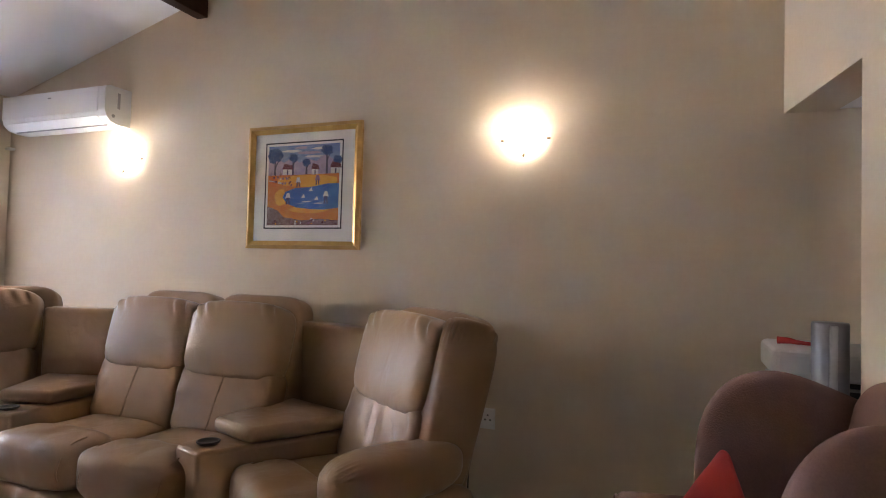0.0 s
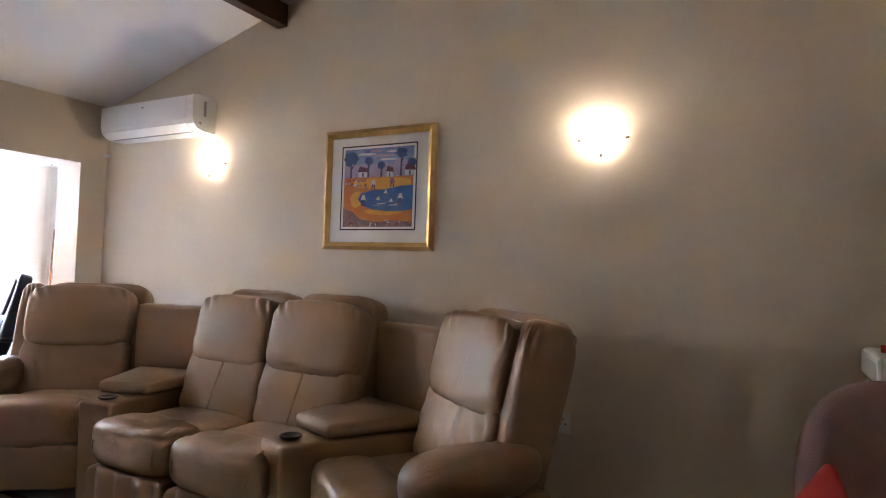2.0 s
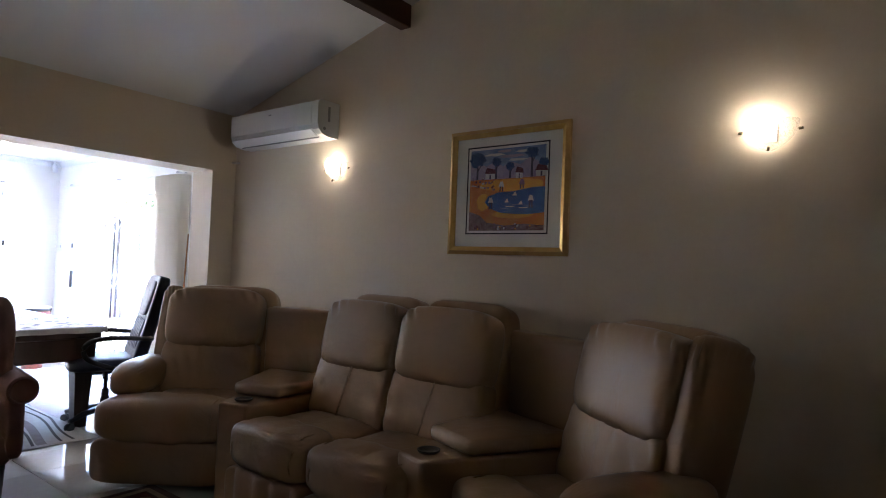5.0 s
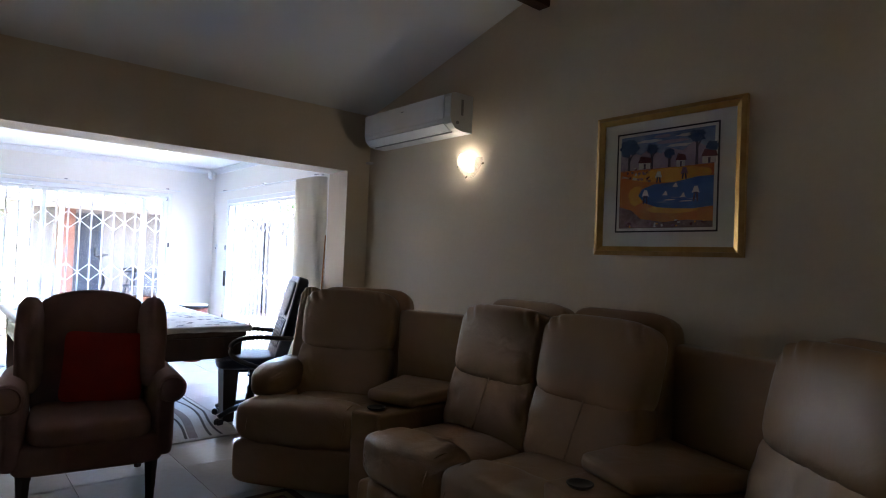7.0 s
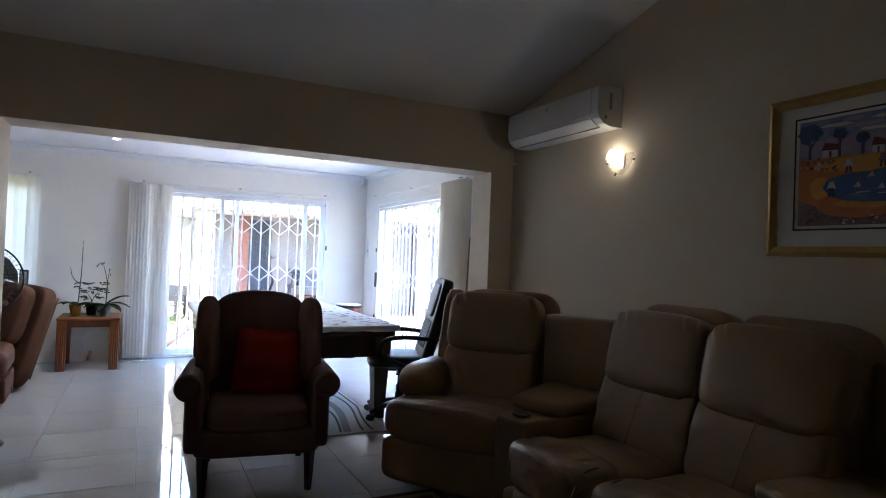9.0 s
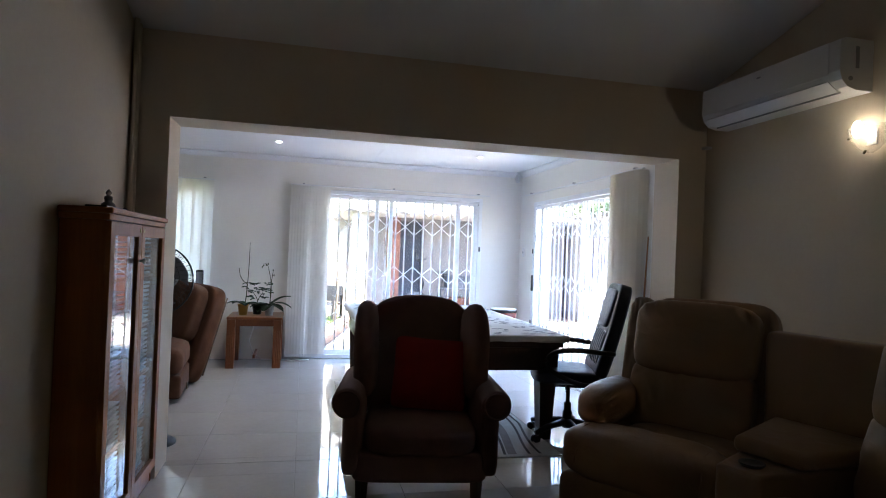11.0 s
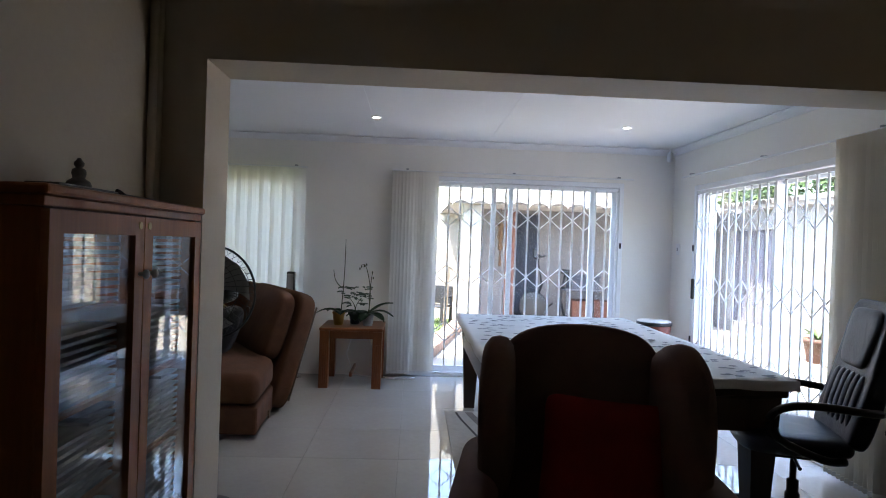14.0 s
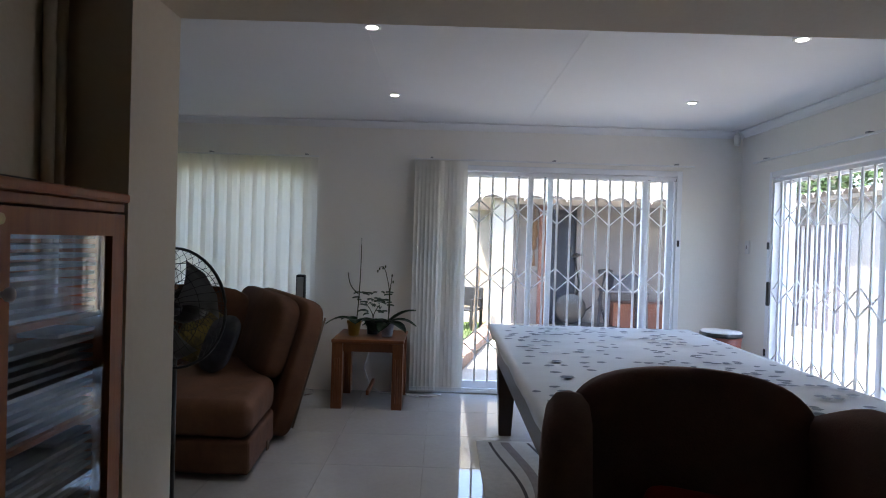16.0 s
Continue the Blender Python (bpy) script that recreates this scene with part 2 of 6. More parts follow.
bm = bmesh.new()  # wedge-topped sofa wall
top0, top1 = roof_z(XO0), roof_z(0.9)
vs = [bm.verts.new((x, y, z)) for y in (YN, YN + 0.24) for x, z in ((XO0, -0.1), (0.9, -0.1), (0.9, top1 + 0.3), (XO0, top0 + 0.3))]
for f in ((0, 1, 2, 3), (7, 6, 5, 4), (0, 4, 5, 1), (1, 5, 6, 2), (2, 6, 7, 3), (3, 7, 4, 0)):
    bm.faces.new([vs[i] for i in f])
structure("wall_north", "smooth cream painted plaster lounge wall", "wall", bm, M_WALL)

bm = boxed(XO0, XO1, -0.2, OY0, -0.1, 3.2)
box(bm, XO0, XO1, OY1, YN - 0.003, -0.1, 3.2)
box(bm, XO0, XO1, OY0, OY1, OZ, 3.2)
structure("wall_west", "cream plaster wall with a wide square opening", "wall", bm, M_WALL)

bm = boxed(XO1 + 0.002, 0.5, YS - 0.2, YS, -0.1, 4.6)
structure("wall_south", "cream painted plaster lounge wall", "wall", bm, M_WALL)
EAST = Matrix.Translation((-0.661, YN, 0)) @ Matrix.Rotation(radians(10.6), 4, "Z")  # the wall runs slightly askew
bm = boxed(0, 0.2, -4.3, -0.725, -0.1, 4.6, m=EAST)
box(bm, 0, 0.2, -0.725, 0.0, 2.095, 4.6, m=EAST)
structure("wall_east", "cream plaster wall with a passage opening", "wall", bm, M_WALL)
bm = boxed(-0.28, 0.9, 2.97, 3.12, -0.1, 2.4)
box(bm, 0.9, 1.05, 2.97, YN + 0.2, -0.1, 2.4)
structure("wall_passage", "cream plaster passage wall", "wall", bm, M_WALL)
structure("ceiling_passage", "low white passage ceiling", "ceiling", boxed(-0.46, 1.05, 2.97, YN, 2.101, 2.19), M_CEIL)

bm = bmesh.new()
vs = [bm.verts.new((x, y, roof_z(x) + dz)) for dz in (0, 0.12) for x, y in ((XO0 + 0.1, -0.1), (1.0, -0.1), (1.0, YN + 0.2), (XO0 + 0.1, YN + 0.2))]
for f in ((3, 2, 1, 0), (4, 5, 6, 7), (0, 1, 5, 4), (1, 2, 6, 5), (2, 3, 7, 6), (3, 0, 4, 7)):
    bm.faces.new([vs[i] for i in f])
structure("ceiling_lounge", "white sloping lounge ceiling", "ceiling", bm, M_CEIL)
structure("ceiling_sunroom", "flat white sun room ceiling boards", "ceiling", boxed(XF - 0.2, XO0, YL - 0.2, YR + 0.2, ZC, ZC + 0.15), M_CEIL)

# sun room walls, with openings cut through
T = 0.22
bm = boxed(XF - T, XF, YL - T, W_Y0, -0.1, ZC)
box(bm, XF - T, XF, W_Y0, W_Y1, -0.1, W_Z0)
box(bm, XF - T, XF, W_Y0, W_Y1, W_Z1, ZC)
box(bm, XF - T, XF, W_Y1, D_Y0, -0.1, ZC)
box(bm, XF - T, XF, D_Y0, D_Y1, D_Z, ZC)
box(bm, XF - T, XF, D_Y1, YR + T, -0.1, ZC)
structure("wall_far", "white painted sun room wall with sliding door", "wall", bm, M_WHITE_WALL)
bm = boxed(XF, R_X0, YR, YR + T, -0.1, ZC)
box(bm, R_X0, R_X1, YR, YR + T, R_Z, ZC)
box(bm, R_X1, XO0 - 0.002, YR, YR + T, -0.1, ZC)
structure("wall_side", "white painted sun room wall beside the garden", "wall", bm, M_WHITE_WALL)
bm = boxed(XF, XO0, YL - T, YL, -0.1, ZC)
box(bm, XO0, XO0 + 0.2, YL - T, -0.2, -0.1, ZC)
structure("wall_back", "white painted sun room wall", "wall", bm, M_WHITE_WALL)

def cornice(name, p, q, inward):
    """A small cove moulding along the ceiling's edge."""
    bm = bmesh.new()
    prof = [(0, 0), (0.012, 0), (0.02, 0.02), (0.045, 0.045), (0.06, 0.052), (0.06, 0.062), (0, 0.062)]
    p, q, w = Vector(p), Vector(q), Vector(inward)
    rings = [[bm.verts.new(c + w * a + Vector((0, 0, b - 0.062))) for a, b in prof] for c in (p, q)]
    k = len(prof)
    for i in range(k):
        bm.faces.new((rings[0][i], rings[0][(i + 1) % k], rings[1][(i + 1) % k], rings[1][i]))
    bm.faces.new(rings[0][::-1]); bm.faces.new(rings[1])
    return structure(name, "white moulded ceiling cornice", "cornice", bm, M_CEIL)
cornice("trim_1", (XF + 0.001, YL, ZC - 0.002), (XF + 0.001, YR, ZC - 0.002), (1, 0, 0))
cornice("trim_2", (XF + 0.06, YR - 0.001, ZC - 0.002), (XO0, YR - 0.001, ZC - 0.002), (0, -1, 0))
bm = boxed(-9.55, XO0 - 0.02, 1.915, 1.927, ZC - 0.003, ZC - 0.0005)
box(bm, -9.55, XO0 - 0.02, 0.76, 0.772, ZC - 0.003, ZC - 0.0005)
structure("trim_3", "thin white ceiling board joint strips", "trim", bm, M_CEIL)

# roof beam
bm = boxed(-4.13, -4.04, YS, YN - 0.002, 2.985, 3.20, bevel=0.006)
structure("roof_beam", "dark brown varnished wooden roof beam", "beam", bm, M_BEAM)

# floor slab, tiles laid over it at the end of the file
structure("floor", "pale polished porcelain tile floor", "floor", boxed(XF - T, 1.05, YL - T, YN + 0.2, -0.12, -0.006), M_GROUT)

# ---- doors and windows ----
def frame_bars(parent, name, bars, material, label=""):
    for b in bars:
        part(name, boxed(*b, bevel=0.004, seg=1), material, parent, label)


def gate_bars(parent, length, z0, z1, place):
    """A folding trellis gate: upright bars with three rows of crossed lattice strips."""
    n = max(8, 2 * round(length / 0.236))
    step = length / n
    me = None
    for i in range(n + 1):
        if me is None:
            bm = boxed(-0.009, 0.009, -0.006, 0.006, z0, z1)
            ob = part("gate_bar", bm, M_ALU, parent)
            me = ob.data
        else:
            ob = new("gate_bar", me)
            ob.parent = parent
        ob.matrix_basis = place @ Matrix.Translation((i * step, 0, 0))
    for zc in (0.48, 1.08, 1.70):
        bm = bmesh.new()
        for i in range(0, n - 1, 2):
            a, b, c = i * step, (i + 1) * step, (i + 2) * step
            for s in (-1, 1):
                for p, q in (((a, 0), (b, s * 0.105)), ((b, s * 0.105), (c, 0))):
                    d = Vector((q[0] - p[0], 0, q[1] - p[1]))
                    m = Matrix.Translation(((p[0] + q[0]) / 2, 0.008 * s, zc + (p[1] + q[1]) / 2)) @ Matrix.Rotation(-math.atan2(d.z, d.x), 4, "Y")
                    box(bm, -d.length / 2, d.length / 2, -0.002, 0.002, -0.0055, 0.0055, m=m)
        part("lattice_strip", bm, M_ALU, parent).matrix_basis = place
    part("gate_rail", boxed(0, length, -0.012, 0.012, z1, z1 + 0.03), M_ALU, parent).matrix_basis = place
    part("gate_track", boxed(0, length, -0.012, 0.012, z0 - 0.012, z0), M_ALU, parent).matrix_basis = place
    for i in range(0, n + 1, 2):
        part("gate_hanger", rod(bmesh.new(), (i * step, 0, z1 - 0.005), (i * step, 0, z1 + 0.02), 0.012, n=8), M_GREYPLASTIC, parent).matrix_basis = place


def pane(parent, b):
    ob = part("pane", boxed(*b), M_GLASS, parent)
    ob.visible_shadow = False
    return ob


# far door
door = thing("door_1", "white aluminium sliding door behind a trellis gate", "door", pose(XF, 0, 0), kind="structure")
y0, y1, zt = D_Y0, D_Y1, D_Z
frame_bars(door, "door_frame", [(-0.14, 0.012, y0, y0 + 0.05, 0, zt), (-0.14, 0.012, y1 - 0.05, y1, 0, zt), (-0.14, 0.012, y0 + 0.05, y1 - 0.05, zt - 0.05, zt), (-0.14, 0.012, y0 + 0.05, y1 - 0.05, 0, 0.03)], M_ALU)
for a, b, dx in ((y0 + 0.05, 2.22, -0.11), (1.98, 3.10, -0.07), (3.06, y1 - 0.05, -0.11)):
    frame_bars(door, "sash", [(dx, dx + 0.035, a, a + 0.05, 0.03, zt - 0.05), (dx, dx + 0.035, b - 0.05, b, 0.03, zt - 0.05), (dx, dx + 0.035, a + 0.05, b - 0.05, zt - 0.1, zt - 0.05), (dx, dx + 0.035, a + 0.05, b - 0.05, 0.03, 0.1)], M_ALU)
    pane(door, (dx + 0.014, dx + 0.02, a + 0.05, b - 0.05, 0.1, zt - 0.1))
gate_bars(door, y1 - y0 - 0.12, 0.045, zt - 0.09, pose(-0.005, y0 + 0.06, 0, 0, 0, 90))
for z in (0.55, 1.45):
    part("lock", boxed(0.012, 0.024, y1 - 0.035, y1 - 0.015, z - 0.03, z + 0.03, bevel=0.004), M_BLACKPLASTIC, door)

# side door
door = thing("door_2", "white aluminium sliding garden door with trellis gate", "door", pose(0, YR, 0), kind="structure")
x0, x1, zt = R_X0, R_X1, R_Z
frame_bars(door, "door_frame", [(x0, x0 + 0.05, -0.012, 0.14, 0, zt), (x1 - 0.05, x1, -0.012, 0.14, 0, zt), (x0 + 0.05, x1 - 0.05, -0.012, 0.14, zt - 0.05, zt), (x0 + 0.05, x1 - 0.05, -0.012, 0.14, 0, 0.03)], M_ALU)
for a, b, dy in ((x0 + 0.05, -8.15, 0.07), (-8.22, x1 - 0.05, 0.11)):
    frame_bars(door, "sash", [(a, a + 0.055, dy, dy + 0.035, 0.03, zt - 0.05), (b - 0.055, b, dy, dy + 0.035, 0.03, zt - 0.05), (a + 0.055, b - 0.055, dy, dy + 0.035, zt - 0.1, zt - 0.05), (a + 0.055, b - 0.055, dy, dy + 0.035, 0.03, 0.1)], M_ALU)
    pane(door, (a + 0.055, b - 0.055, dy + 0.014, dy + 0.02, 0.1, zt - 0.1))
gate_bars(door, x1 - x0 - 0.12, 0.045, zt - 0.09, pose(x0 + 0.06, 0.005, 0))
for z in (0.55, 1.45):
    part("lock", boxed(x0 + 0.015, x0 + 0.035, -0.024, -0.012, z - 0.03, z + 0.03, bevel=0.004), M_BLACKPLASTIC, door)
part("handle", boxed(x0 + 0.07, x0 + 0.10, -0.05, -0.02, 0.95, 1.15, bevel=0.01), M_BLACKPLASTIC, door, "black pull handle")

# window behind the blinds
win = thing("window_1", "white aluminium window behind closed vertical blinds", "window", pose(XF, 0, 0), kind="structure")
y0, y1, z0, z1 = W_Y0, W_Y1, W_Z0, W_Z1
frame_bars(win, "window_frame", [(-0.14, -0.06, y0, y0 + 0.05, z0, z1), (-0.14, -0.06, y1 - 0.05, y1, z0, z1), (-0.14, -0.06, y0 + 0.05, y1 - 0.05, z1 - 0.05, z1), (-0.14, -0.06, y0 + 0.05, y1 - 0.05, z0, z0 + 0.05), (-0.12, -0.08, -0.91, -0.86, z0 + 0.05, z1 - 0.05)], M_ALU)
pane(win, (-0.105, -0.099, y0 + 0.05, -0.91, z0 + 0.05, z1 - 0.05))
pane(win, (-0.105, -0.099, -0.86, y1 - 0.05, z0 + 0.05, z1 - 0.05))
part("window_sill", boxed(-0.06, 0.03, y0 - 0.02, y1 + 0.02, z0 - 0.03, z0, bevel=0.006), M_WHITE_WALL, win)


# ---- blinds ----
def vane_mesh(width, z0, z1):
    bm = bmesh.new()
    n = 3
    cols = []
    for i in range(n + 1):
        u = -width / 2 + width * i / n
        bow = 0.008 * (1 - (2 * i / n - 1) ** 2)
        cols.append([bm.verts.new((u, bow + s, z)) for s in (0, 0.0012) for z in (z0, z1)])
    for a, b in zip(cols, cols[1:]):
        bm.faces.new((a[0], b[0], b[1], a[1]))
        bm.faces.new((a[2], a[3], b[3], b[2]))
        bm.faces.new((a[1], b[1], b[3], a[3]))
        bm.faces.new((a[0], a[2], b[2], b[0]))
    bm.faces.new((cols[0][0], cols[0][1], cols[0][3], cols[0][2]))
    bm.faces.new((cols[-1][0], cols[-1][2], cols[-1][3], cols[-1][1]))
    return bm


def blinds(label, base, length, width, places, z0, z1, fabric=M_VANE_DRAWN):
    """Vertical blinds along local x: rail, brackets, vanes, bottom weights."""
    th = thing("vertical_blinds", label, "blinds", base)
    part("rail", boxed(0, length, -0.012, 0.012, z1, z1 + 0.014, bevel=0.003), M_WHITEPLASTIC, th)
    for k in range(3):
        x = length * (0.06 + 0.44 * k)
        part("bracket", boxed(x - 0.012, x + 0.012, 0.0, 0.06, z1 + 0.0142, z1 + 0.03), M_GREYPLASTIC, th)
    me = wt = None
    for x, turn in places:
        m = pose(x, 0, 0, 0, 0, turn)
        if me is None:
            v = part("vane", vane_mesh(width, z0, z1 - 0.004), fabric, th)
            w = part("weight", boxed(-width / 2 + 0.002, width / 2 - 0.002, -0.002, 0.004, z0 - 0.004, z0 + 0.025), M_WHITEPLASTIC, th)
            me, wt = v.data, w.data
        else:
            v, w = new("vane", me), new("weight", wt)
            v.parent = w.parent = th
        v.matrix_basis = w.matrix_basis = m
    return th


rng = random.Random(4)
blinds("closed off-white fabric vertical blinds over a window", pose(XF + 0.07, -1.95, 0, 0, 0, 90), 1.99, 0.127,
       [(0.06 + i * 0.116, 20 + rng.uniform(-5, 5)) for i in range(17)], 0.62, 2.145, M_VANE)
blinds("off-white vertical blinds drawn to one side of sliding door", pose(XF + 0.07, 0.92, 0, 0, 0, 90), 2.56, 0.10,
       [(0.04 + i * 0.036, (40 if i < 7 else 14) + rng.uniform(-6, 6)) for i in range(12)], 0.04, 2.15)
blinds("off-white vertical blinds drawn beside garden door", pose(-9.55, YR - 0.07, 0), 2.77, 0.12,
       [(2.33 + i * 0.037, 66 + rng.uniform(-6, 6)) for i in range(12)], 0.04, 2.16, M_VANE)


# ---- recliner sofa set ----
def smooth_step(a, b, v):
    u = min(1, max(0, (v - a) / (b - a)))
    return u * u * (3 - 2 * u)


def head_shape(x, y, z):
    """A plump head cushion with fine gathers at its upper corners and along its lower seam."""
    front = 1 if y < 0 else 0.4
    puff = 1 + 0.10 * front * (1 - 0.8 * z * z) * (1 - 0.5 * x * x)
    top = 0.16 * smooth_step(0.40, 0.95, z) * math.sin(31 * x + 9 * z + 1.2 * math.sin(5 * x)) * smooth_step(0.15, 0.85, abs(x))
    low = 0.012 * smooth_step(0.55, 0.98, -z) * math.sin(29 * x + 2 * math.sin(7 * x))
    return x * (1 + 0.02 * z), y * (puff + front * (top + low)), z - 0.05 * x * x * max(0, z)


def gather(amount, side):
    """A lower cushion with folds fanning down from its seam, stronger towards one side where side is given."""
    def shape(x, y, z):
        if y > 0:
            return x, y, z
        lop = smooth_step(-0.7, 0.7, side * x) if side else 0.5 + 0.5 * abs(x)
        fan = math.sin(15 * x * (1.2 - 0.4 * z) + 2.6 * math.sin(3.1 * x + 1.0) + 1.4 * z) * smooth_step(-0.8, 0.3, z) * (1 - smooth_step(0.5, 0.95, z)) * lop
        fan += 0.5 * math.sin(27 * x + 6 * z + 2 * math.sin(5 * x)) * smooth_step(0.0, 0.5, z) * (1 - smooth_step(0.6, 0.95, z)) * lop
        low = math.sin(9 * (z + 0.8 * abs(x))) * smooth_step(0.35, 0.9, abs(x)) * (1 - z * z)
        return x, y * (1 + 0.10 * (1 - z * z) + amount * fan + 0.05 * low), z
    return shape


def foot_gather(x, y, z):
    return x, y * (1 + (0.42 * abs(math.cos(x * 6.3)) - 0.2 if y < 0 else 0)), z


def seat_unit(th, xc, w, side=0):
    """Seat, footrest, lumbar and head cushions of one seat, centred at local x = xc; the front is -y."""
    we, xe = (w + 0.19, xc + side * 0.095) if side else (w, xc)
    part("seat_cushion", pillow(bmesh.new(), (xc, -0.06, 0.40), (w, 0.58, 0.19), 5, 16, shape=lambda x, y, z: (x, y, z * (1.0 + 0.12 * (1 - x * x)) - 0.04 * math.exp(-30 * (x - 0.05) ** 2) * max(0, z))), M_LEATHER, th, smooth=True)
    roll = part("front_roll", pillow(bmesh.new(), (xe, -0.325, 0.395 if side else 0.41), (we, 0.30, 0.255 if side else 0.23), 4.2, 26,
                shape=lambda x, y, z: (x, y * (1 + 0.05 * (1 - x * x) + 0.012 * math.sin(17 * x + 3 * z)), z * (1 + 0.05 * (1 - x * x)) - 0.02 * math.sin(9 * x) - 0.03 * math.exp(-120 * (x - 0.12 + 0.1 * y) ** 2))), M_LEATHER, th, smooth=True)
    h = 0.127 if side else 0.115
    for x in (-we * 0.36, we * 0.40):
        seam = [(xe + x + 0.006 * math.sin(5 * a), -0.325 - 0.148 * math.cos(a), (0.395 if side else 0.41) + (h + 0.004) * math.sin(a)) for a in [-0.7 + 2.2 * i / 14 for i in range(15)]]
        part("seam", tube(bmesh.new(), seam, 0.0028, 5), M_LEATHER, roll, smooth=True)
    part("footrest", pillow(bmesh.new(), (xe, -0.395, 0.165), (we - 0.015, 0.13, 0.26), 7, 24, shape=None if side else foot_gather), M_LEATHER, th, smooth=True)
    lean = rot(-14)
    wh, xh = (w + 0.05, xc + side * 0.03) if side else (w + 0.01, xc)
    lift, fwd = (0.012, 0.055) if side else (0.0, 0.0)
    lum = part("lumbar_cushion", pillow(bmesh.new(), (xh if side else xc, 0.198 - fwd, 0.615), (wh - 0.01, 0.185, 0.39), 7, 34, m=lean, shape=gather(0.09 if side else 0.035, side)), M_LEATHER, th, smooth=True)
    if not side:
        part("seam", tube(bmesh.new(), [Vector((xc, 0.198, 0.615)) + lean @ Vector((0.02 - 0.05 * k / 6, -0.104 + 0.004 * abs(k - 3) / 3, 0.16 - 0.3 * k / 6)) for k in range(7)], 0.003, 5), M_LEATHER, lum, smooth=True)
    part("head_cushion", pillow(bmesh.new(), (xh, 0.262 - fwd, 0.935 + lift), (wh, 0.19, 0.425), 5.0, 36, m=lean, shape=head_shape), M_LEATHER, th, smooth=True)


def wing_shape(x, y, z):
    """A side bolster with gathers over its top."""
    top = 0.07 * smooth_step(0.6, 0.97, z) * math.sin(16 * x + 23 * y)
    return x * (1 + top), y * (1 + 0.08 * math.sin(1.6 * z) + top), z


def pad_shape(x, y, z):
    """A rolled arm pad: pleated at its front end, nipped by a seam behind the middle."""
    pleat = 0.035 * math.sin(34 * math.atan2(z, x)) * smooth_step(0.5, 0.92, -y)
    nip = 1 - 0.07 * math.exp(-90 * (y - 0.36) ** 2)
    return x * (nip + pleat), y, z * (nip + pleat) * (1 - 0.12 * max(0, y)) - 0.18 * max(0, -y) ** 2 + 0.25 * max(0, y)


def recliner(label, m, side):
    """One end recliner: side = -1 puts the outer arm at local -x."""
    th = thing("recliner", label, "recliner", m, group="leather recliner sofa set")
    w = 0.60
    part("base", boxed(-w / 2, w / 2, -0.33, 0.36, 0.03, 0.36, bevel=0.03), M_LEATHER, th)
    seat_unit(th, 0, w, side)
    lean = rot(-14)
    part("back_shell", pillow(bmesh.new(), (0, 0.335, 0.735), (w + 0.10, 0.19, 0.87), 7, 12, m=lean), M_LEATHER, th, smooth=True)
    part("back_wing", pillow(bmesh.new(), (side * (w / 2 + 0.062), 0.262, 0.81), (0.125, 0.25, 0.70), 4.5, 24, m=lean, shape=wing_shape), M_LEATHER, th, smooth=True)
    xs = side * (w / 2 + 0.10)
    part("arm_body", pillow(bmesh.new(), (xs, 0.06, 0.28), (0.19, 0.50, 0.50), 7, 10), M_LEATHER, th, smooth=True)
    part("arm_pad", pillow(bmesh.new(), (xs, -0.02, 0.595), (0.235, 0.56, 0.21), 3.0, 32, shape=pad_shape), M_LEATHER, th, smooth=True)
    part("lever", rod(bmesh.new(), (xs + side * 0.09, 0.02, 0.36), (xs + side * 0.115, 0.02, 0.36), 0.035, n=16), M_BLACKPLASTIC, th, "black round recliner pull")
    for x in (-0.24, 0.24):
        for y in (-0.28, 0.3):
            part("foot", rod(bmesh.new(), (x, y, 0), (x, y, 0.035), 0.022, n=10), M_BLACKPLASTIC, th)
    return th


def console(label, m, w_front, w_back):
    """A wedge-shaped armrest box with a padded lid and a cup holder; front is -y."""
    th = thing("sofa_console", label, "console", m, group="leather recliner sofa set")
    def wedge(z0, z1, y0, y1, inset=0.0, bevel=0.02):
        bm = bmesh.new()
        def half(y):
            k = (y + 0.42) / 0.90
            return (w_front * (1 - k) + w_back * k) / 2 - inset
        vs = [bm.verts.new((sx * half(y), y, z)) for z in (z0, z1) for sx, y in ((-1, y0), (1, y0), (1, y1), (-1, y1))]
        for f in ((3, 2, 1, 0), (4, 5, 6, 7), (0, 1, 5, 4), (1, 2, 6, 5), (2, 3, 7, 6), (3, 0, 4, 7)):
            bm.faces.new([vs[i] for i in f])
        bmesh.ops.bevel(bm, geom=bm.edges[:], offset=bevel, segments=4, affect="EDGES", profile=0.5)
        return bm
    part("body", wedge(0.03, 0.575, -0.42, 0.34), M_LEATHER, th, smooth=False)
    part("lid", wedge(0.578, 0.648, -0.22, 0.30, -0.012, 0.03), M_LEATHER, th, "padded leather lid", smooth=True)
    part("back", wedge(0.40, 1.045, 0.345, 0.49, -0.085, 0.03), M_LEATHER, th, smooth=True)
    bm = lathe(bmesh.new(), [(0.030, 0.581), (0.046, 0.581), (0.050, 0.586), (0.050, 0.590), (0.043, 0.590), (0.040, 0.584), (0.0, 0.583)], 24, m=Matrix.Translation((0, -0.32, 0)))
    part("cup_holder", bm, M_BLACKPLASTIC, th, "black plastic cup holder ring", smooth=True)
    part("cup_well", rod(bmesh.new(), (0, -0.32, 0.5765), (0, -0.32, 0.5825), 0.041, n=24), M_PIPING, th)
    return th


def pose2(x, y, turn):
    return pose(x, y, 0, 0, 0, turn)


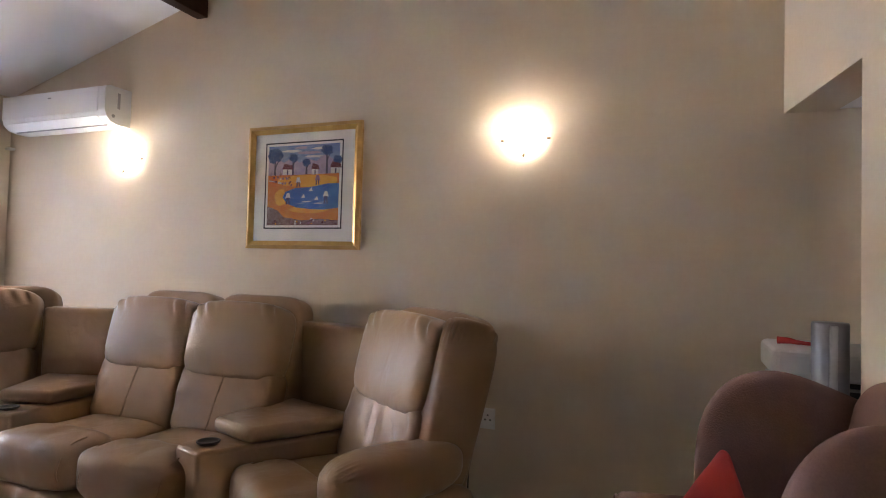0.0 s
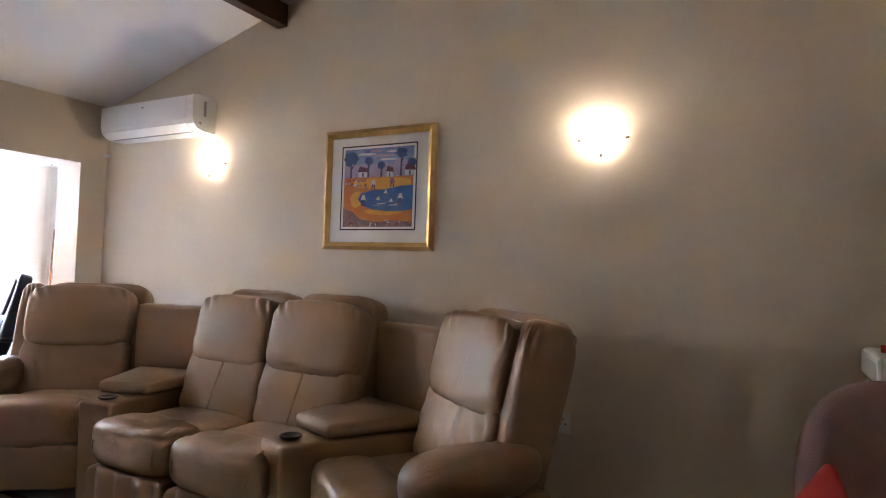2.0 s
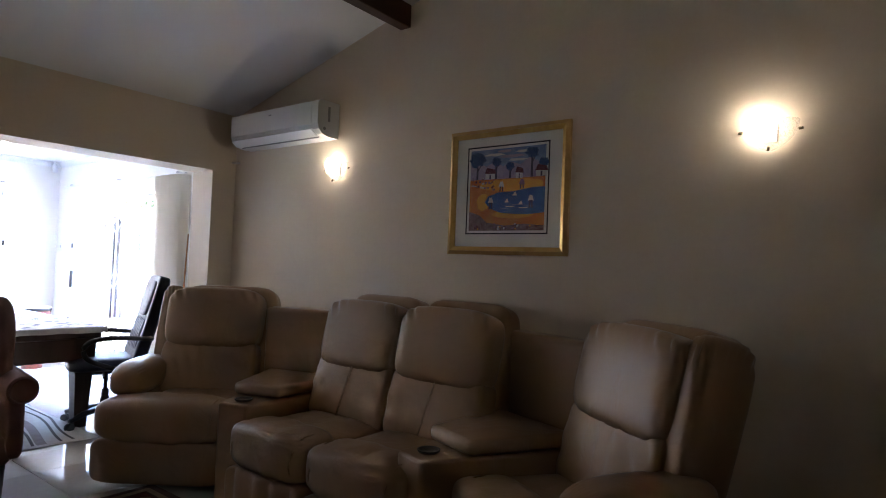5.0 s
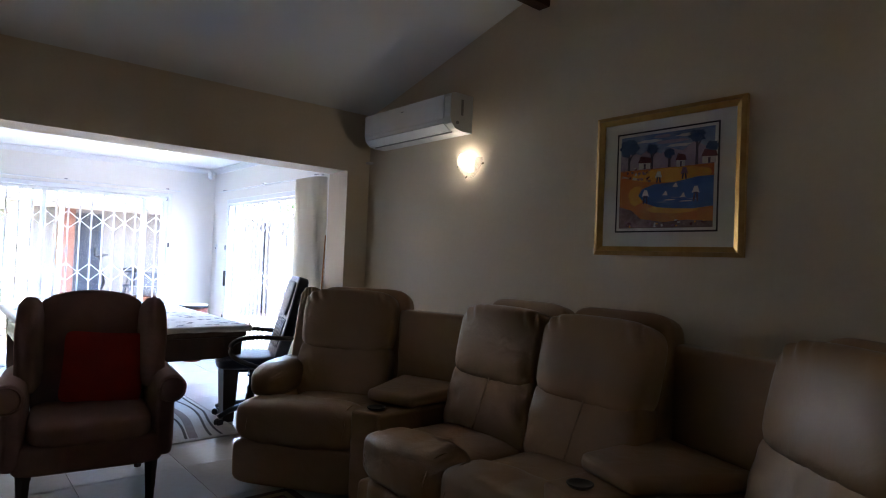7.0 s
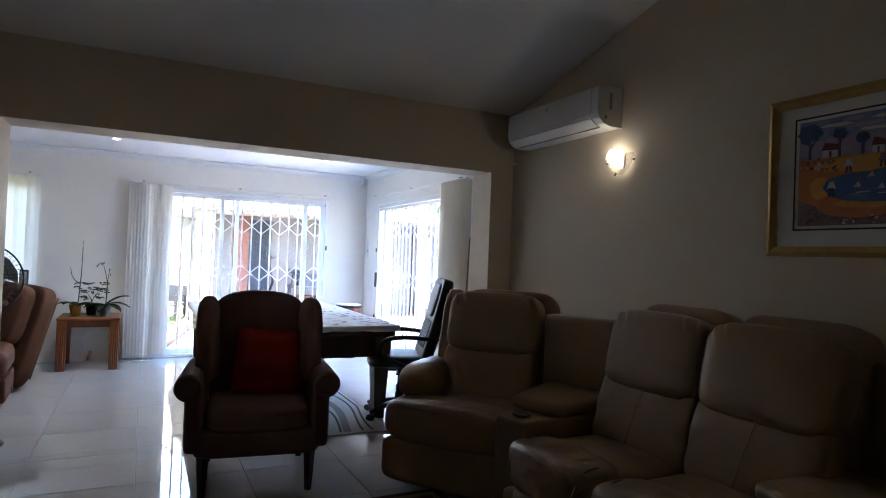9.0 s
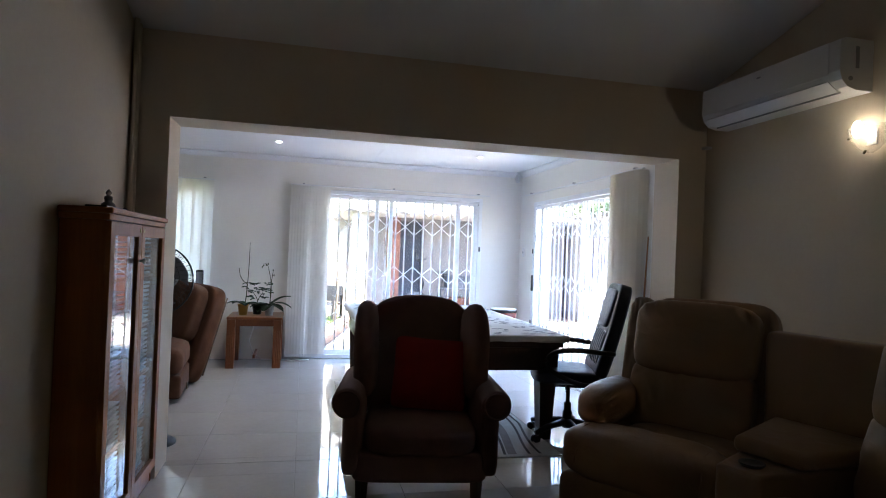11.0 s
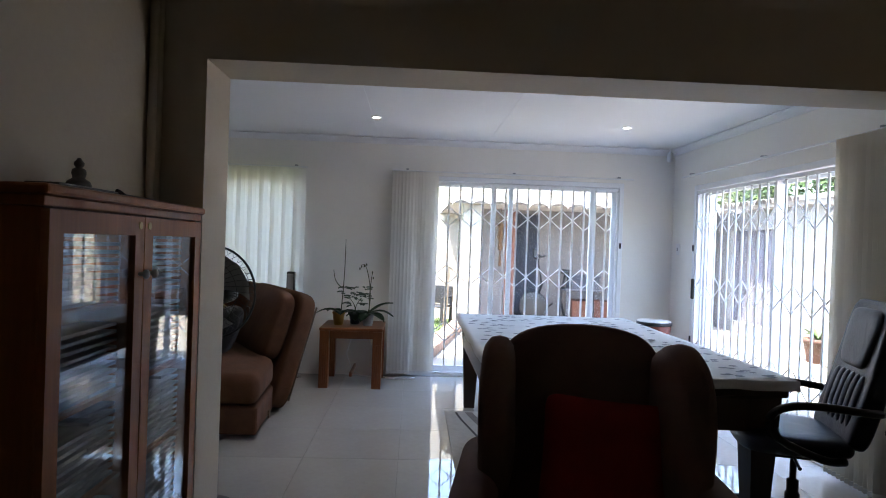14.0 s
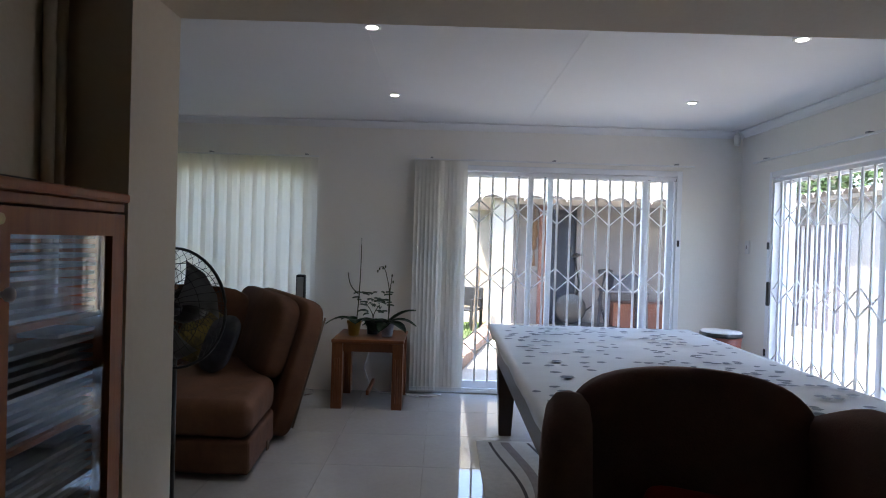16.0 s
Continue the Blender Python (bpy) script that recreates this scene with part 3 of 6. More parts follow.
SOFA_X, SOFA_Y, FAN = -3.58, 3.17, 36.3
recliner("tan leather recliner with padded arm, plump back cushions", pose2(-4.985, 3.083, FAN), -1)
recliner("tan leather recliner with padded arm beside wall socket", pose2(-2.36, 3.10, -FAN), 1)
th = thing("loveseat", "tan leather two-seat recliner with gathered footrests", "sofa", pose2(SOFA_X, SOFA_Y, 0), group="leather recliner sofa set")
part("base", boxed(-0.60, 0.60, -0.33, 0.38, 0.03, 0.36, bevel=0.03), M_LEATHER, th)
for xc in (-0.30, 0.30):
    seat_unit(th, xc, 0.60)
    part("back_shell", pillow(bmesh.new(), (xc, 0.39, 0.74), (0.58, 0.19, 0.88), 7, 12, m=rot(-14)), M_LEATHER, th, smooth=True)
for x in (-0.5, 0.5):
    for y in (-0.28, 0.3):
        part("foot", rod(bmesh.new(), (x, y, 0), (x, y, 0.035), 0.022, n=10), M_BLACKPLASTIC, th)
console("tan leather wedge console with cup holder", pose2(-4.38, 3.19, FAN / 2), 0.19, 0.60)
console("tan leather wedge console with cup holder", pose2(-2.86, 3.19, -FAN / 2), 0.19, 0.60)


# ---- wing armchairs ----
def spline(pts, n=5, closed=False):
    """A smooth line through points."""
    k = len(pts)
    out = []
    for i in range(k if closed else k - 1):
        p0, p1, p2, p3 = (Vector(pts[(i + d) % k] if closed else pts[max(0, min(k - 1, i + d))]) for d in (-1, 0, 1, 2))
        for j in range(n):
            u = j / n
            out.append(0.5 * (2 * p1 + (p2 - p0) * u + (2 * p0 - 5 * p1 + 4 * p2 - p3) * u * u + (3 * p1 - p0 - 3 * p2 + p3) * u ** 3))
    return out if closed else out + [Vector(pts[-1])]


def padded_slab(outline, place, thick, bend=None):
    """An upholstered slab over a closed outline: rounded rim, gently domed faces; outline in y and z, thickness along x."""
    bm = bmesh.new()
    pts = spline(outline, 4, True)
    c = sum(pts, Vector((0, 0))) / len(pts)
    rings = []
    steps = [(-1, 0.0), (-1, 0.45), (-0.98, 0.72), (-0.85, 0.88), (-0.5, 0.975), (0, 1.0), (0.5, 0.975), (0.85, 0.88), (0.98, 0.72), (1, 0.45), (1, 0.0)]
    for x, k in steps:
        ring = []
        for p in pts:
            q = c + (p - c) * k
            v = Vector((x * thick / 2, q.x, q.y))
            if bend:
                v = Vector(bend(*v))
            ring.append(v + Vector(place))
        rings.append([bm.verts.new(v) for v in ring] if k else [bm.verts.new(sum(ring, Vector()) / len(ring))])
    for a, b in zip(rings, rings[1:]):
        k = len(pts)
        for i in range(k):
            j = (i + 1) % k
            if len(a) == 1:
                bm.faces.new((a[0], b[j], b[i]))
            elif len(b) == 1:
                bm.faces.new((a[i], a[j], b[0]))
            else:
                bm.faces.new((a[i], a[j], b[j], b[i]))
    return bm


def wing_chair(label, m):
    """A high-backed wing chair; the front is -y."""
    th = thing("wing_armchair", label, "armchair", m, group="matching wing armchairs")
    part("seat_base", pillow(bmesh.new(), (0, -0.015, 0.30), (0.70, 0.65, 0.17), 9, 12), M_ARMCHAIR, th, smooth=True)
    part("seat_cushion", pillow(bmesh.new(), (0, -0.07, 0.425), (0.58, 0.60, 0.15), 5, 12), M_ARMCHAIR, th, smooth=True)
    part("backrest", pillow(bmesh.new(), (0, 0.265, 0.725), (0.60, 0.15, 0.73), 6, 18, m=rot(-10),
         shape=lambda x, y, z: (x, y * (1 + 0.25 * (1 - x * x)), z + (0.15 * (1 - x * x) - 0.07) * max(0, z))), M_ARMCHAIR, th, smooth=True)
    side = [(-0.10, 0.60), (-0.135, 0.72), (-0.135, 0.86), (-0.105, 0.98), (-0.035, 1.065), (0.07, 1.095), (0.20, 1.06), (0.33, 0.99), (0.345, 0.85), (0.31, 0.62), (0.10, 0.56)]
    for s in (-1, 1):
        flare = lambda x, y, z, s=s: (x + s * (0.03 * max(0, 0.15 - y) / 0.28 + 0.03 * max(0, z - 0.75)), y, z)
        part("wing", padded_slab(side, (s * 0.288, 0.0, 0.0), 0.105, flare), M_ARMCHAIR, th, smooth=True)
        part("arm_panel", pillow(bmesh.new(), (s * 0.345, -0.03, 0.44), (0.11, 0.60, 0.42), 6, 10), M_ARMCHAIR, th, smooth=True)
        bm = bmesh.new()
        rod(bm, (s * 0.375, -0.345, 0.615), (s * 0.355, 0.22, 0.635), 0.078, 0.07, n=24)
        bmesh.ops.bevel(bm, geom=[e for e in bm.edges if len(e.link_faces) == 2 and any(len(f.verts) > 4 for f in e.link_faces)], offset=0.025, segments=3, affect="EDGES", profile=0.5)
        part("arm_roll", bm, M_ARMCHAIR, th, smooth=True)
        ring = [Vector((s * 0.375 + 0.064 * math.cos(a), -0.349, 0.615 + 0.064 * math.sin(a))) for a in [2 * math.pi * i / 24 for i in range(24)]]
        part("arm_piping", tube(bmesh.new(), ring, 0.005, 6, closed=True), M_ARMCHAIR, th, smooth=True)
    for x in (-0.29, 0.29):
        for y, k in ((-0.29, 0), (0.27, 0.05)):
            bm = bmesh.new()
            rod(bm, (x, y + k, 0), (x, y, 0.25), 0.020, 0.034, n=4)
            part("leg", bm, M_DARKWOOD, th, "dark tapered wooden leg")
    return th


def cushion(label, m):
    ob = part("cushion", pillow(bmesh.new(), (0, 0, 0), (0.43, 0.15, 0.41), 9, 14, shape=lambda x, y, z: (x * (0.95 + 0.05 * abs(z) ** 2), y * max(0.10, (1 - 0.9 * abs(x) ** 3) * (1 - 0.9 * abs(z) ** 3)), z * (0.95 + 0.05 * abs(x) ** 2))), M_RED, None, smooth=True)
    ob.matrix_basis = m
    return tagged(ob, label, "cushion", "red scatter cushions")


ARM1 = pose(-5.49, 1.765, 0, 0, 0, 82)
wing_chair("mauve-brown upholstered wing armchair before the wide opening", ARM1)
cushion("plain red cushion leaning on wing armchair", ARM1 @ pose(0.06, 0.07, 0.69, -15, 4, 0))
ARM2 = pose(-0.835, 2.46, 0, 0, 0, -79)
wing_chair("mauve-brown upholstered wing armchair beside the passage", ARM2)
cushion("plain red cushion leaning on wing armchair", ARM2 @ pose(-0.03, -0.17, 0.665, -20, 24, 0))

# ---- pool table under a cover ----
TX0, TX1, TY0, TY1 = -8.86, -6.38, 1.56, 3.07
M_COVER = mat("printed_table_cover", (0.60, 0.61, 0.63), (0.54, 0.55, 0.575), rough=0.6, scale=3.0, bump=0.2, bump_scale=120, fine=0.1, stretch=(2.5, 1, 1))
th = thing("pool_table", "dark wooden pool table with square tapered legs", "table", pose((TX0 + TX1) / 2, (TY0 + TY1) / 2, 0))
hx, hy = (TX1 - TX0) / 2 - 0.03, (TY1 - TY0) / 2 - 0.03
part("tabletop", boxed(-hx, hx, -hy, hy, 0.70, 0.785, bevel=0.012), M_DARKWOOD, th)
for s in (-1, 1):
    part("apron", boxed(-hx + 0.05, hx - 0.05, s * (hy - 0.05) - 0.02, s * (hy - 0.05) + 0.02, 0.53, 0.70), M_DARKWOOD, th)
    part("apron", boxed(s * (hx - 0.05) - 0.02, s * (hx - 0.05) + 0.02, -hy + 0.07, hy - 0.07, 0.53, 0.70), M_DARKWOOD, th)
    for t in (-1, 1):
        bm = bmesh.new()
        c = Vector((s * (hx - 0.10), t * (hy - 0.10), 0))
        bmesh.ops.create_cone(bm, cap_ends=True, segments=4, radius1=0.062, radius2=0.108, depth=0.70, matrix=Matrix.Translation(c + Vector((0, 0, 0.35))) @ Matrix.Rotation(math.pi / 4, 4, "Z"))
        part("leg", bm, M_DARKWOOD, th)
bm = bmesh.new()
nx, ny = 60, 40
vv = []
for i in range(nx + 1):
    for j in range(ny + 1):
        x, y = TX0 + (TX1 - TX0) * i / nx, TY0 + (TY1 - TY0) * j / ny
        z = 0.793 + 0.004 * noise.noise((x * 4, y * 4, 0)) + 0.003 * noise.noise((x * 11, y * 3, 3))
        vv.append(bm.verts.new((x, y, z)))
for i in range(nx):
    for j in range(ny):
        a = i * (ny + 1) + j
        bm.faces.new((vv[a], vv[a + ny + 1], vv[a + ny + 2], vv[a + 1]))
rim = [e for e in bm.edges if e.is_boundary]
r = bmesh.ops.extrude_edge_only(bm, edges=rim)
for v in [g for g in r["geom"] if isinstance(g, bmesh.types.BMVert)]:
    v.co.z -= 0.045 + 0.015 * noise.noise((v.co.x * 5, v.co.y * 5, 7))
    v.co.x += 0.006 * (1 if v.co.x > -7.6 else -1)
ob = tagged(part("table_cover", bm, M_COVER, smooth=True), "grey-white printed cover spread over the pool table", "cover")
M_INK = mat("faded_dark_print", (0.07, 0.085, 0.12), (0.16, 0.18, 0.22), rough=0.65, scale=20)
rng = random.Random(11)
dashes = []
for k in range(5):
    w, h = rng.uniform(0.015, 0.036), rng.uniform(0.009, 0.016)
    bm = bmesh.new()
    bm.faces.new([bm.verts.new((a, b, 0)) for a, b in ((-w, -h), (-w * 0.2, -h * 1.6), (w, -h * 0.4), (w * 0.7, h), (-w * 0.3, h * 1.3), (-w * 0.9, h * 0.5))])
    me = bpy.data.meshes.new("print_mark")
    bm.to_mesh(me)
    bm.free()
    me.materials.append(M_INK)
    dashes.append(me)
for k in range(280):  # small irregular dashes printed on the cover
    x, y = rng.uniform(TX0 + 0.05, TX1 - 0.05), rng.uniform(TY0 + 0.04, TY1 - 0.04)
    d = new("print_mark", dashes[k % 5])
    d.parent = ob
    d.matrix_basis = pose(x, y, 0.8015, 0, 0, 90 + rng.uniform(-14, 14))

# ---- rugs ----
M_RUG = mat("dark_red_rug_pile", (0.16, 0.03, 0.022), (0.08, 0.018, 0.016), rough=0.95, scale=18, bump=0.6, bump_scale=300, fine=0.3)
M_RUGEDGE = mat("rug_border_pile", (0.05, 0.03, 0.035), (0.10, 0.05, 0.04), rough=0.95, scale=25, bump=0.6, bump_scale=300, fine=0.3)
M_RUGBEIGE = mat("rug_beige_pile", (0.34, 0.25, 0.16), (0.24, 0.17, 0.11), rough=0.95, scale=25, bump=0.6, bump_scale=300, fine=0.3)
RX0, RX1, RY0, RY1 = -4.90, -2.3, 1.15, 2.72
th = thing("persian_rug", "dark red patterned oriental rug with beige border", "rug", pose(0, 0, 0))
part("rug_base", boxed(RX0, RX1, RY0, RY1, 0.0, 0.008, bevel=0.003, seg=1), M_RUGEDGE, th)
def frame_ring(bm, x0, x1, y0, y1, w, z0, z1):
    for b in ((x0, x1, y0, y0 + w), (x0, x1, y1 - w, y1), (x0, x0 + w, y0 + w, y1 - w), (x1 - w, x1, y0 + w, y1 - w)):
        box(bm, *b, z0, z1)
    return bm
part("border", frame_ring(bmesh.new(), RX0 + 0.05, RX1 - 0.05, RY0 + 0.05, RY1 - 0.05, 0.035, 0.006, 0.0105), M_RUGBEIGE, th)
part("border", frame_ring(bmesh.new(), RX0 + 0.10, RX1 - 0.10, RY0 + 0.10, RY1 - 0.10, 0.10, 0.006, 0.0105), M_RUG, th)
part("border", frame_ring(bmesh.new(), RX0 + 0.215, RX1 - 0.215, RY0 + 0.215, RY1 - 0.215, 0.02, 0.006, 0.0105), M_RUGBEIGE, th)
part("field", boxed(RX0 + 0.25, RX1 - 0.25, RY0 + 0.25, RY1 - 0.25, 0.006, 0.0105), M_RUG, th)
def motifs(r, places):
    """Small woven diamonds that share one mesh."""
    data = None
    for x, y in places:
        if data is None:
            ob = part("motif", boxed(-r, r, -r, r, 0.010, 0.0125), M_RUGBEIGE, th)
            data = ob.data
        else:
            ob = new("motif", data)
            ob.parent = th
        ob.matrix_basis = pose(x, y, 0, 0, 0, 45)
motifs(0.028, [(RX0 + 0.20 + (RX1 - RX0 - 0.40) * i / 13, y) for i in range(14) for y in (RY0 + 0.15, RY1 - 0.15)])
motifs(0.05, [(RX0 + 0.5 + i * 0.4, RY0 + 0.42 + j * 0.25) for i in range(5) for j in range(4)])

M_STRIPEA = mat("cream_stripe_pile", (0.56, 0.54, 0.51), (0.48, 0.46, 0.43), rough=0.95, scale=20, bump=0.6, bump_scale=280, fine=0.25)
M_STRIPEB = mat("charcoal_stripe_pile", (0.06, 0.055, 0.055), (0.09, 0.08, 0.08), rough=0.95, scale=20, bump=0.6, bump_scale=280, fine=0.25)
M_STRIPEC = mat("grey_brown_stripe_pile", (0.27, 0.24, 0.23), (0.22, 0.19, 0.18), rough=0.95, scale=20, bump=0.6, bump_scale=280, fine=0.25)
SX0, SX1, SY0, SY1 = -8.55, -6.10, 1.47, 2.92
th = thing("striped_rug", "cream and charcoal wavy striped rug under pool table", "rug", pose(0, 0, 0))
part("rug_base", boxed(SX0, SX1, SY0, SY1, 0.0, 0.009, bevel=0.003, seg=1), M_STRIPEA, th)
for k in range(12):
    bm = bmesh.new()
    y = SY0 + 0.16 + (k // 2) * 0.225 + (k % 2) * 0.085
    w = 0.010 + 0.022 * ((k * 5 % 12) % 4 == 1)
    prev = None
    for i in range(41):
        x = SX0 + 0.04 + (SX1 - SX0 - 0.08) * i / 40
        yy = min(SY1 - 0.04, max(SY0 + 0.04, y + 0.07 * math.sin(3.1 * x + (k // 2) * 0.9 + (k % 2) * 0.5)))
        c = (bm.verts.new((x, yy - w, 0.0115)), bm.verts.new((x, yy + w, 0.0115)))
        if prev:
            bm.faces.new((prev[0], c[0], c[1], prev[1]))
        prev = c
    part("stripe", bm, (M_STRIPEC if w > 0.02 else M_STRIPEB), th)

# ---- office chair ----
def office_chair(m):
    th = thing("office_chair", "high-backed black leather office chair with padded panels", "office chair", m)
    for k in range(5):
        a = 2 * math.pi * k / 5 + 0.3
        tip = Vector((0.31 * math.cos(a), 0.31 * math.sin(a), 0.075))
        bm = bmesh.new()
        tube(bm, [Vector((0.02 * math.cos(a), 0.02 * math.sin(a), 0.125)), tip * 0.6 + Vector((0, 0, 0.062)), tip], lambda u: 0.03 - 0.012 * u, 8)
        part("base_leg", bm, M_BLACKPLASTIC, th, smooth=True)
        bm = bmesh.new()
        for s in (-1, 1):
            o = Vector((-math.sin(a), math.cos(a), 0)) * 0.016 * s
            rod(bm, tip + o * 0.6 + Vector((0, 0, -0.047)), tip + o * 1.5 + Vector((0, 0, -0.047)), 0.028, n=14)
        part("castor", bm, M_BLACKPLASTIC, th)
    part("gas_lift", lathe(bmesh.new(), [(0.035, 0.08), (0.035, 0.2), (0.028, 0.21), (0.028, 0.27), (0.016, 0.275), (0.016, 0.42)], 16), M_BLACKPLASTIC, th, smooth=True)
    part("mechanism", boxed(-0.11, 0.11, -0.12, 0.14, 0.405, 0.445, bevel=0.01), M_BLACKPLASTIC, th)
    part("tilt_lever", rod(bmesh.new(), (0.08, -0.03, 0.42), (0.25, -0.05, 0.405), 0.008), M_BLACKPLASTIC, th)
    part("seat", pillow(bmesh.new(), (0, -0.03, 0.49), (0.51, 0.51, 0.12), 3.6, 14, shape=lambda x, y, z: (x, y, z - 0.5 * max(0, -y - 0.4) ** 2 + 0.25 * abs(x) ** 3)), M_BLACK, th, smooth=True)
    lean = rot(-15)
    part("backrest", pillow(bmesh.new(), (0, 0.30, 0.84), (0.48, 0.105, 0.72), 8, 16, m=lean, shape=lambda x, y, z: (x * (0.93 - 0.07 * z), y - 0.25 * abs(x) ** 3 - 0.2 * z * z, z)), M_BLACK, th, smooth=True)
    part("headrest_pad", pillow(bmesh.new(), (0, 0.293, 1.01), (0.33, 0.065, 0.30), 5, 12, m=lean, shape=lambda x, y, z: (x * (0.92 + 0.12 * z), y, z)), M_BLACK, th, smooth=True)
    for k in range(6):
        part("back_panel", pillow(bmesh.new(), (-0.14 + 0.056 * k, 0.222, 0.715), (0.058, 0.06, 0.27), 3, 8, m=lean), M_BLACK, th, smooth=True)
    for s in (-1, 1):
        pts = [(s * 0.24, 0.14, 0.455), (s * 0.285, 0.03, 0.47), (s * 0.295, -0.16, 0.55), (s * 0.295, -0.20, 0.64), (s * 0.295, -0.13, 0.70), (s * 0.295, 0.02, 0.715), (s * 0.28, 0.20, 0.70), (s * 0.235, 0.285, 0.69)]
        sm = []
        for i in range(len(pts) - 1):
            p0, p1, p2, p3 = (Vector(pts[max(0, min(len(pts) - 1, i + d))]) for d in (-1, 0, 1, 2))
            for u in (0, 0.25, 0.5, 0.75):
                sm.append(0.5 * (2 * p1 + (p2 - p0) * u + (2 * p0 - 5 * p1 + 4 * p2 - p3) * u * u + (3 * p1 - p0 - 3 * p2 + p3) * u ** 3))
        part("armrest", tube(bmesh.new(), sm + [Vector(pts[-1])], 0.019, 10), M_BLACKPLASTIC, th, smooth=True)
    return th
office_chair(pose(-6.50, 3.13, 0, 0, 0, -16))

# ---- air conditioner ----
th = thing("air_conditioner", "white wall-mounted split air conditioner unit", "air conditioner", pose(-5.25, YN, 2.285) @ Matrix.Diagonal((1, 1, 0.92, 1)))
prof = [(0, 0), (-0.10, 0.0), (-0.155, 0.015), (-0.19, 0.05), (-0.205, 0.10), (-0.205, 0.25), (-0.195, 0.275), (-0.17, 0.285), (0, 0.285)]
def extrude_profile(prof, x0, x1):
    bm = bmesh.new()
    a = [bm.verts.new((x0, y, z)) for y, z in prof]
    b = [bm.verts.new((x1, y, z)) for y, z in prof]
    k = len(prof)
    for i in range(k):
        bm.faces.new((a[i], a[(i + 1) % k], b[(i + 1) % k], b[i]))
    bm.faces.new(a[::-1]); bm.faces.new(b)
    return bm
part("body", extrude_profile(prof, -0.535, 0.535), M_WHITEPLASTIC, th)
part("front_panel", boxed(-0.525, 0.47, -0.211, -0.2055, 0.085, 0.27, bevel=0.003), M_WHITEPLASTIC, th)
part("flap", boxed(-0.48, 0.47, -0.004, 0.004, -0.04, 0.04, bevel=0.003, m=pose(0, -0.178, 0.028, 52)), M_WHITEPLASTIC, th, "white air outlet flap")
part("outlet_slot", boxed(-0.48, 0.47, -0.002, 0.002, -0.005, 0.005, m=pose(0, -0.128, 0.001, 10)), M_GREYPLASTIC, th)
part("side_grille", boxed(0.536, 0.539, -0.11, -0.09, 0.12, 0.24), M_GREYPLASTIC, th)
part("badge", rod(bmesh.new(), (0.536, -0.14, 0.06), (0.539, -0.14, 0.06), 0.013), M_GREYPLASTIC, th)
part("logo_mark", boxed(-0.03, 0.0, -0.2135, -0.2115, 0.215, 0.225), M_GREYPLASTIC, th)
th = thing("air_conditioner_trunking", "small cream pipe bracket in room corner", "trunking", pose(XO1 + 0.03, YN, 2.19))
part("bracket", boxed(-0.028, 0.03, -0.045, 0, 0, 0.018, bevel=0.004), M_WHITEPLASTIC, th)

# ---- wall lamps ----
def wall_lamp(x, z, watts):
    """A small half-bowl sconce of textured glass held by three studs, its bulb standing over the rim."""
    th = thing("wall_lamp", "lit frosted glass half-bowl wall lamp", "wall lamp", pose(x, YN, z), group="wall lamps over the sofa")
    part("back_plate", boxed(-0.03, 0.03, -0.010, 0, -0.05, 0.03, bevel=0.004), M_WHITEPLASTIC, th)
    bm = bmesh.new()
    n, k = 24, 10
    rows = []
    for j in range(k + 1):
        v = j / k
        rr = 0.118 * math.sin(math.pi / 2 * (0.06 + 0.94 * v ** 0.75))
        zz = -0.092 + 0.135 * v
        rows.append([bm.verts.new((rr * math.cos(math.pi * i / n), -0.012 - rr * 0.68 * math.sin(math.pi * i / n) + 0.0015 * ((i + j) % 2), zz)) for i in range(n + 1)])
    for a, b in zip(rows, rows[1:]):
        for i in range(n):
            bm.faces.new((a[i], a[i + 1], b[i + 1], b[i]))
    bmesh.ops.solidify(bm, geom=bm.faces[:], thickness=0.004)
    part("glass_bowl", bm, M_LAMPGLASS, th, "textured frosted glass bowl", smooth=True)
    for p in ((-0.118, -0.014, 0.0), (0.118, -0.014, 0.0), (0, -0.05, -0.086)):
        q = Vector(p)
        out = Vector((p[0], -0.03, p[2] * 0.6)).normalized()
        part("stud", rod(bmesh.new(), q - out * 0.004, q + out * 0.014, 0.0075, 0.0055, n=12), M_BRASSDARK, th, "small dark brass stud", smooth=True)
    part("bulb", pillow(bmesh.new(), (-0.035, -0.062, 0.03), (0.05, 0.05, 0.09), 2, 10), M_FROST, th, "glowing bulb", smooth=True)
    lamp = new("lamp_light", bpy.data.lights.new("lamp_light", "POINT"))
    lamp.data.energy, lamp.data.color, lamp.data.shadow_soft_size = watts, (1.0, 0.95, 0.80), 0.045
    lamp.parent = th
    lamp.matrix_basis = Matrix.Translation((-0.035, -0.078, 0.035))
M_BRASSDARK = mat("dark_brass", (0.12, 0.09, 0.05), rough=0.3, metal=0.9)
M_LAMPGLASS = textured_glass("textured_lamp_glass")
wall_lamp(-4.70, 2.061, 0.007)
wall_lamp(-1.848, 2.042, 0.0017)

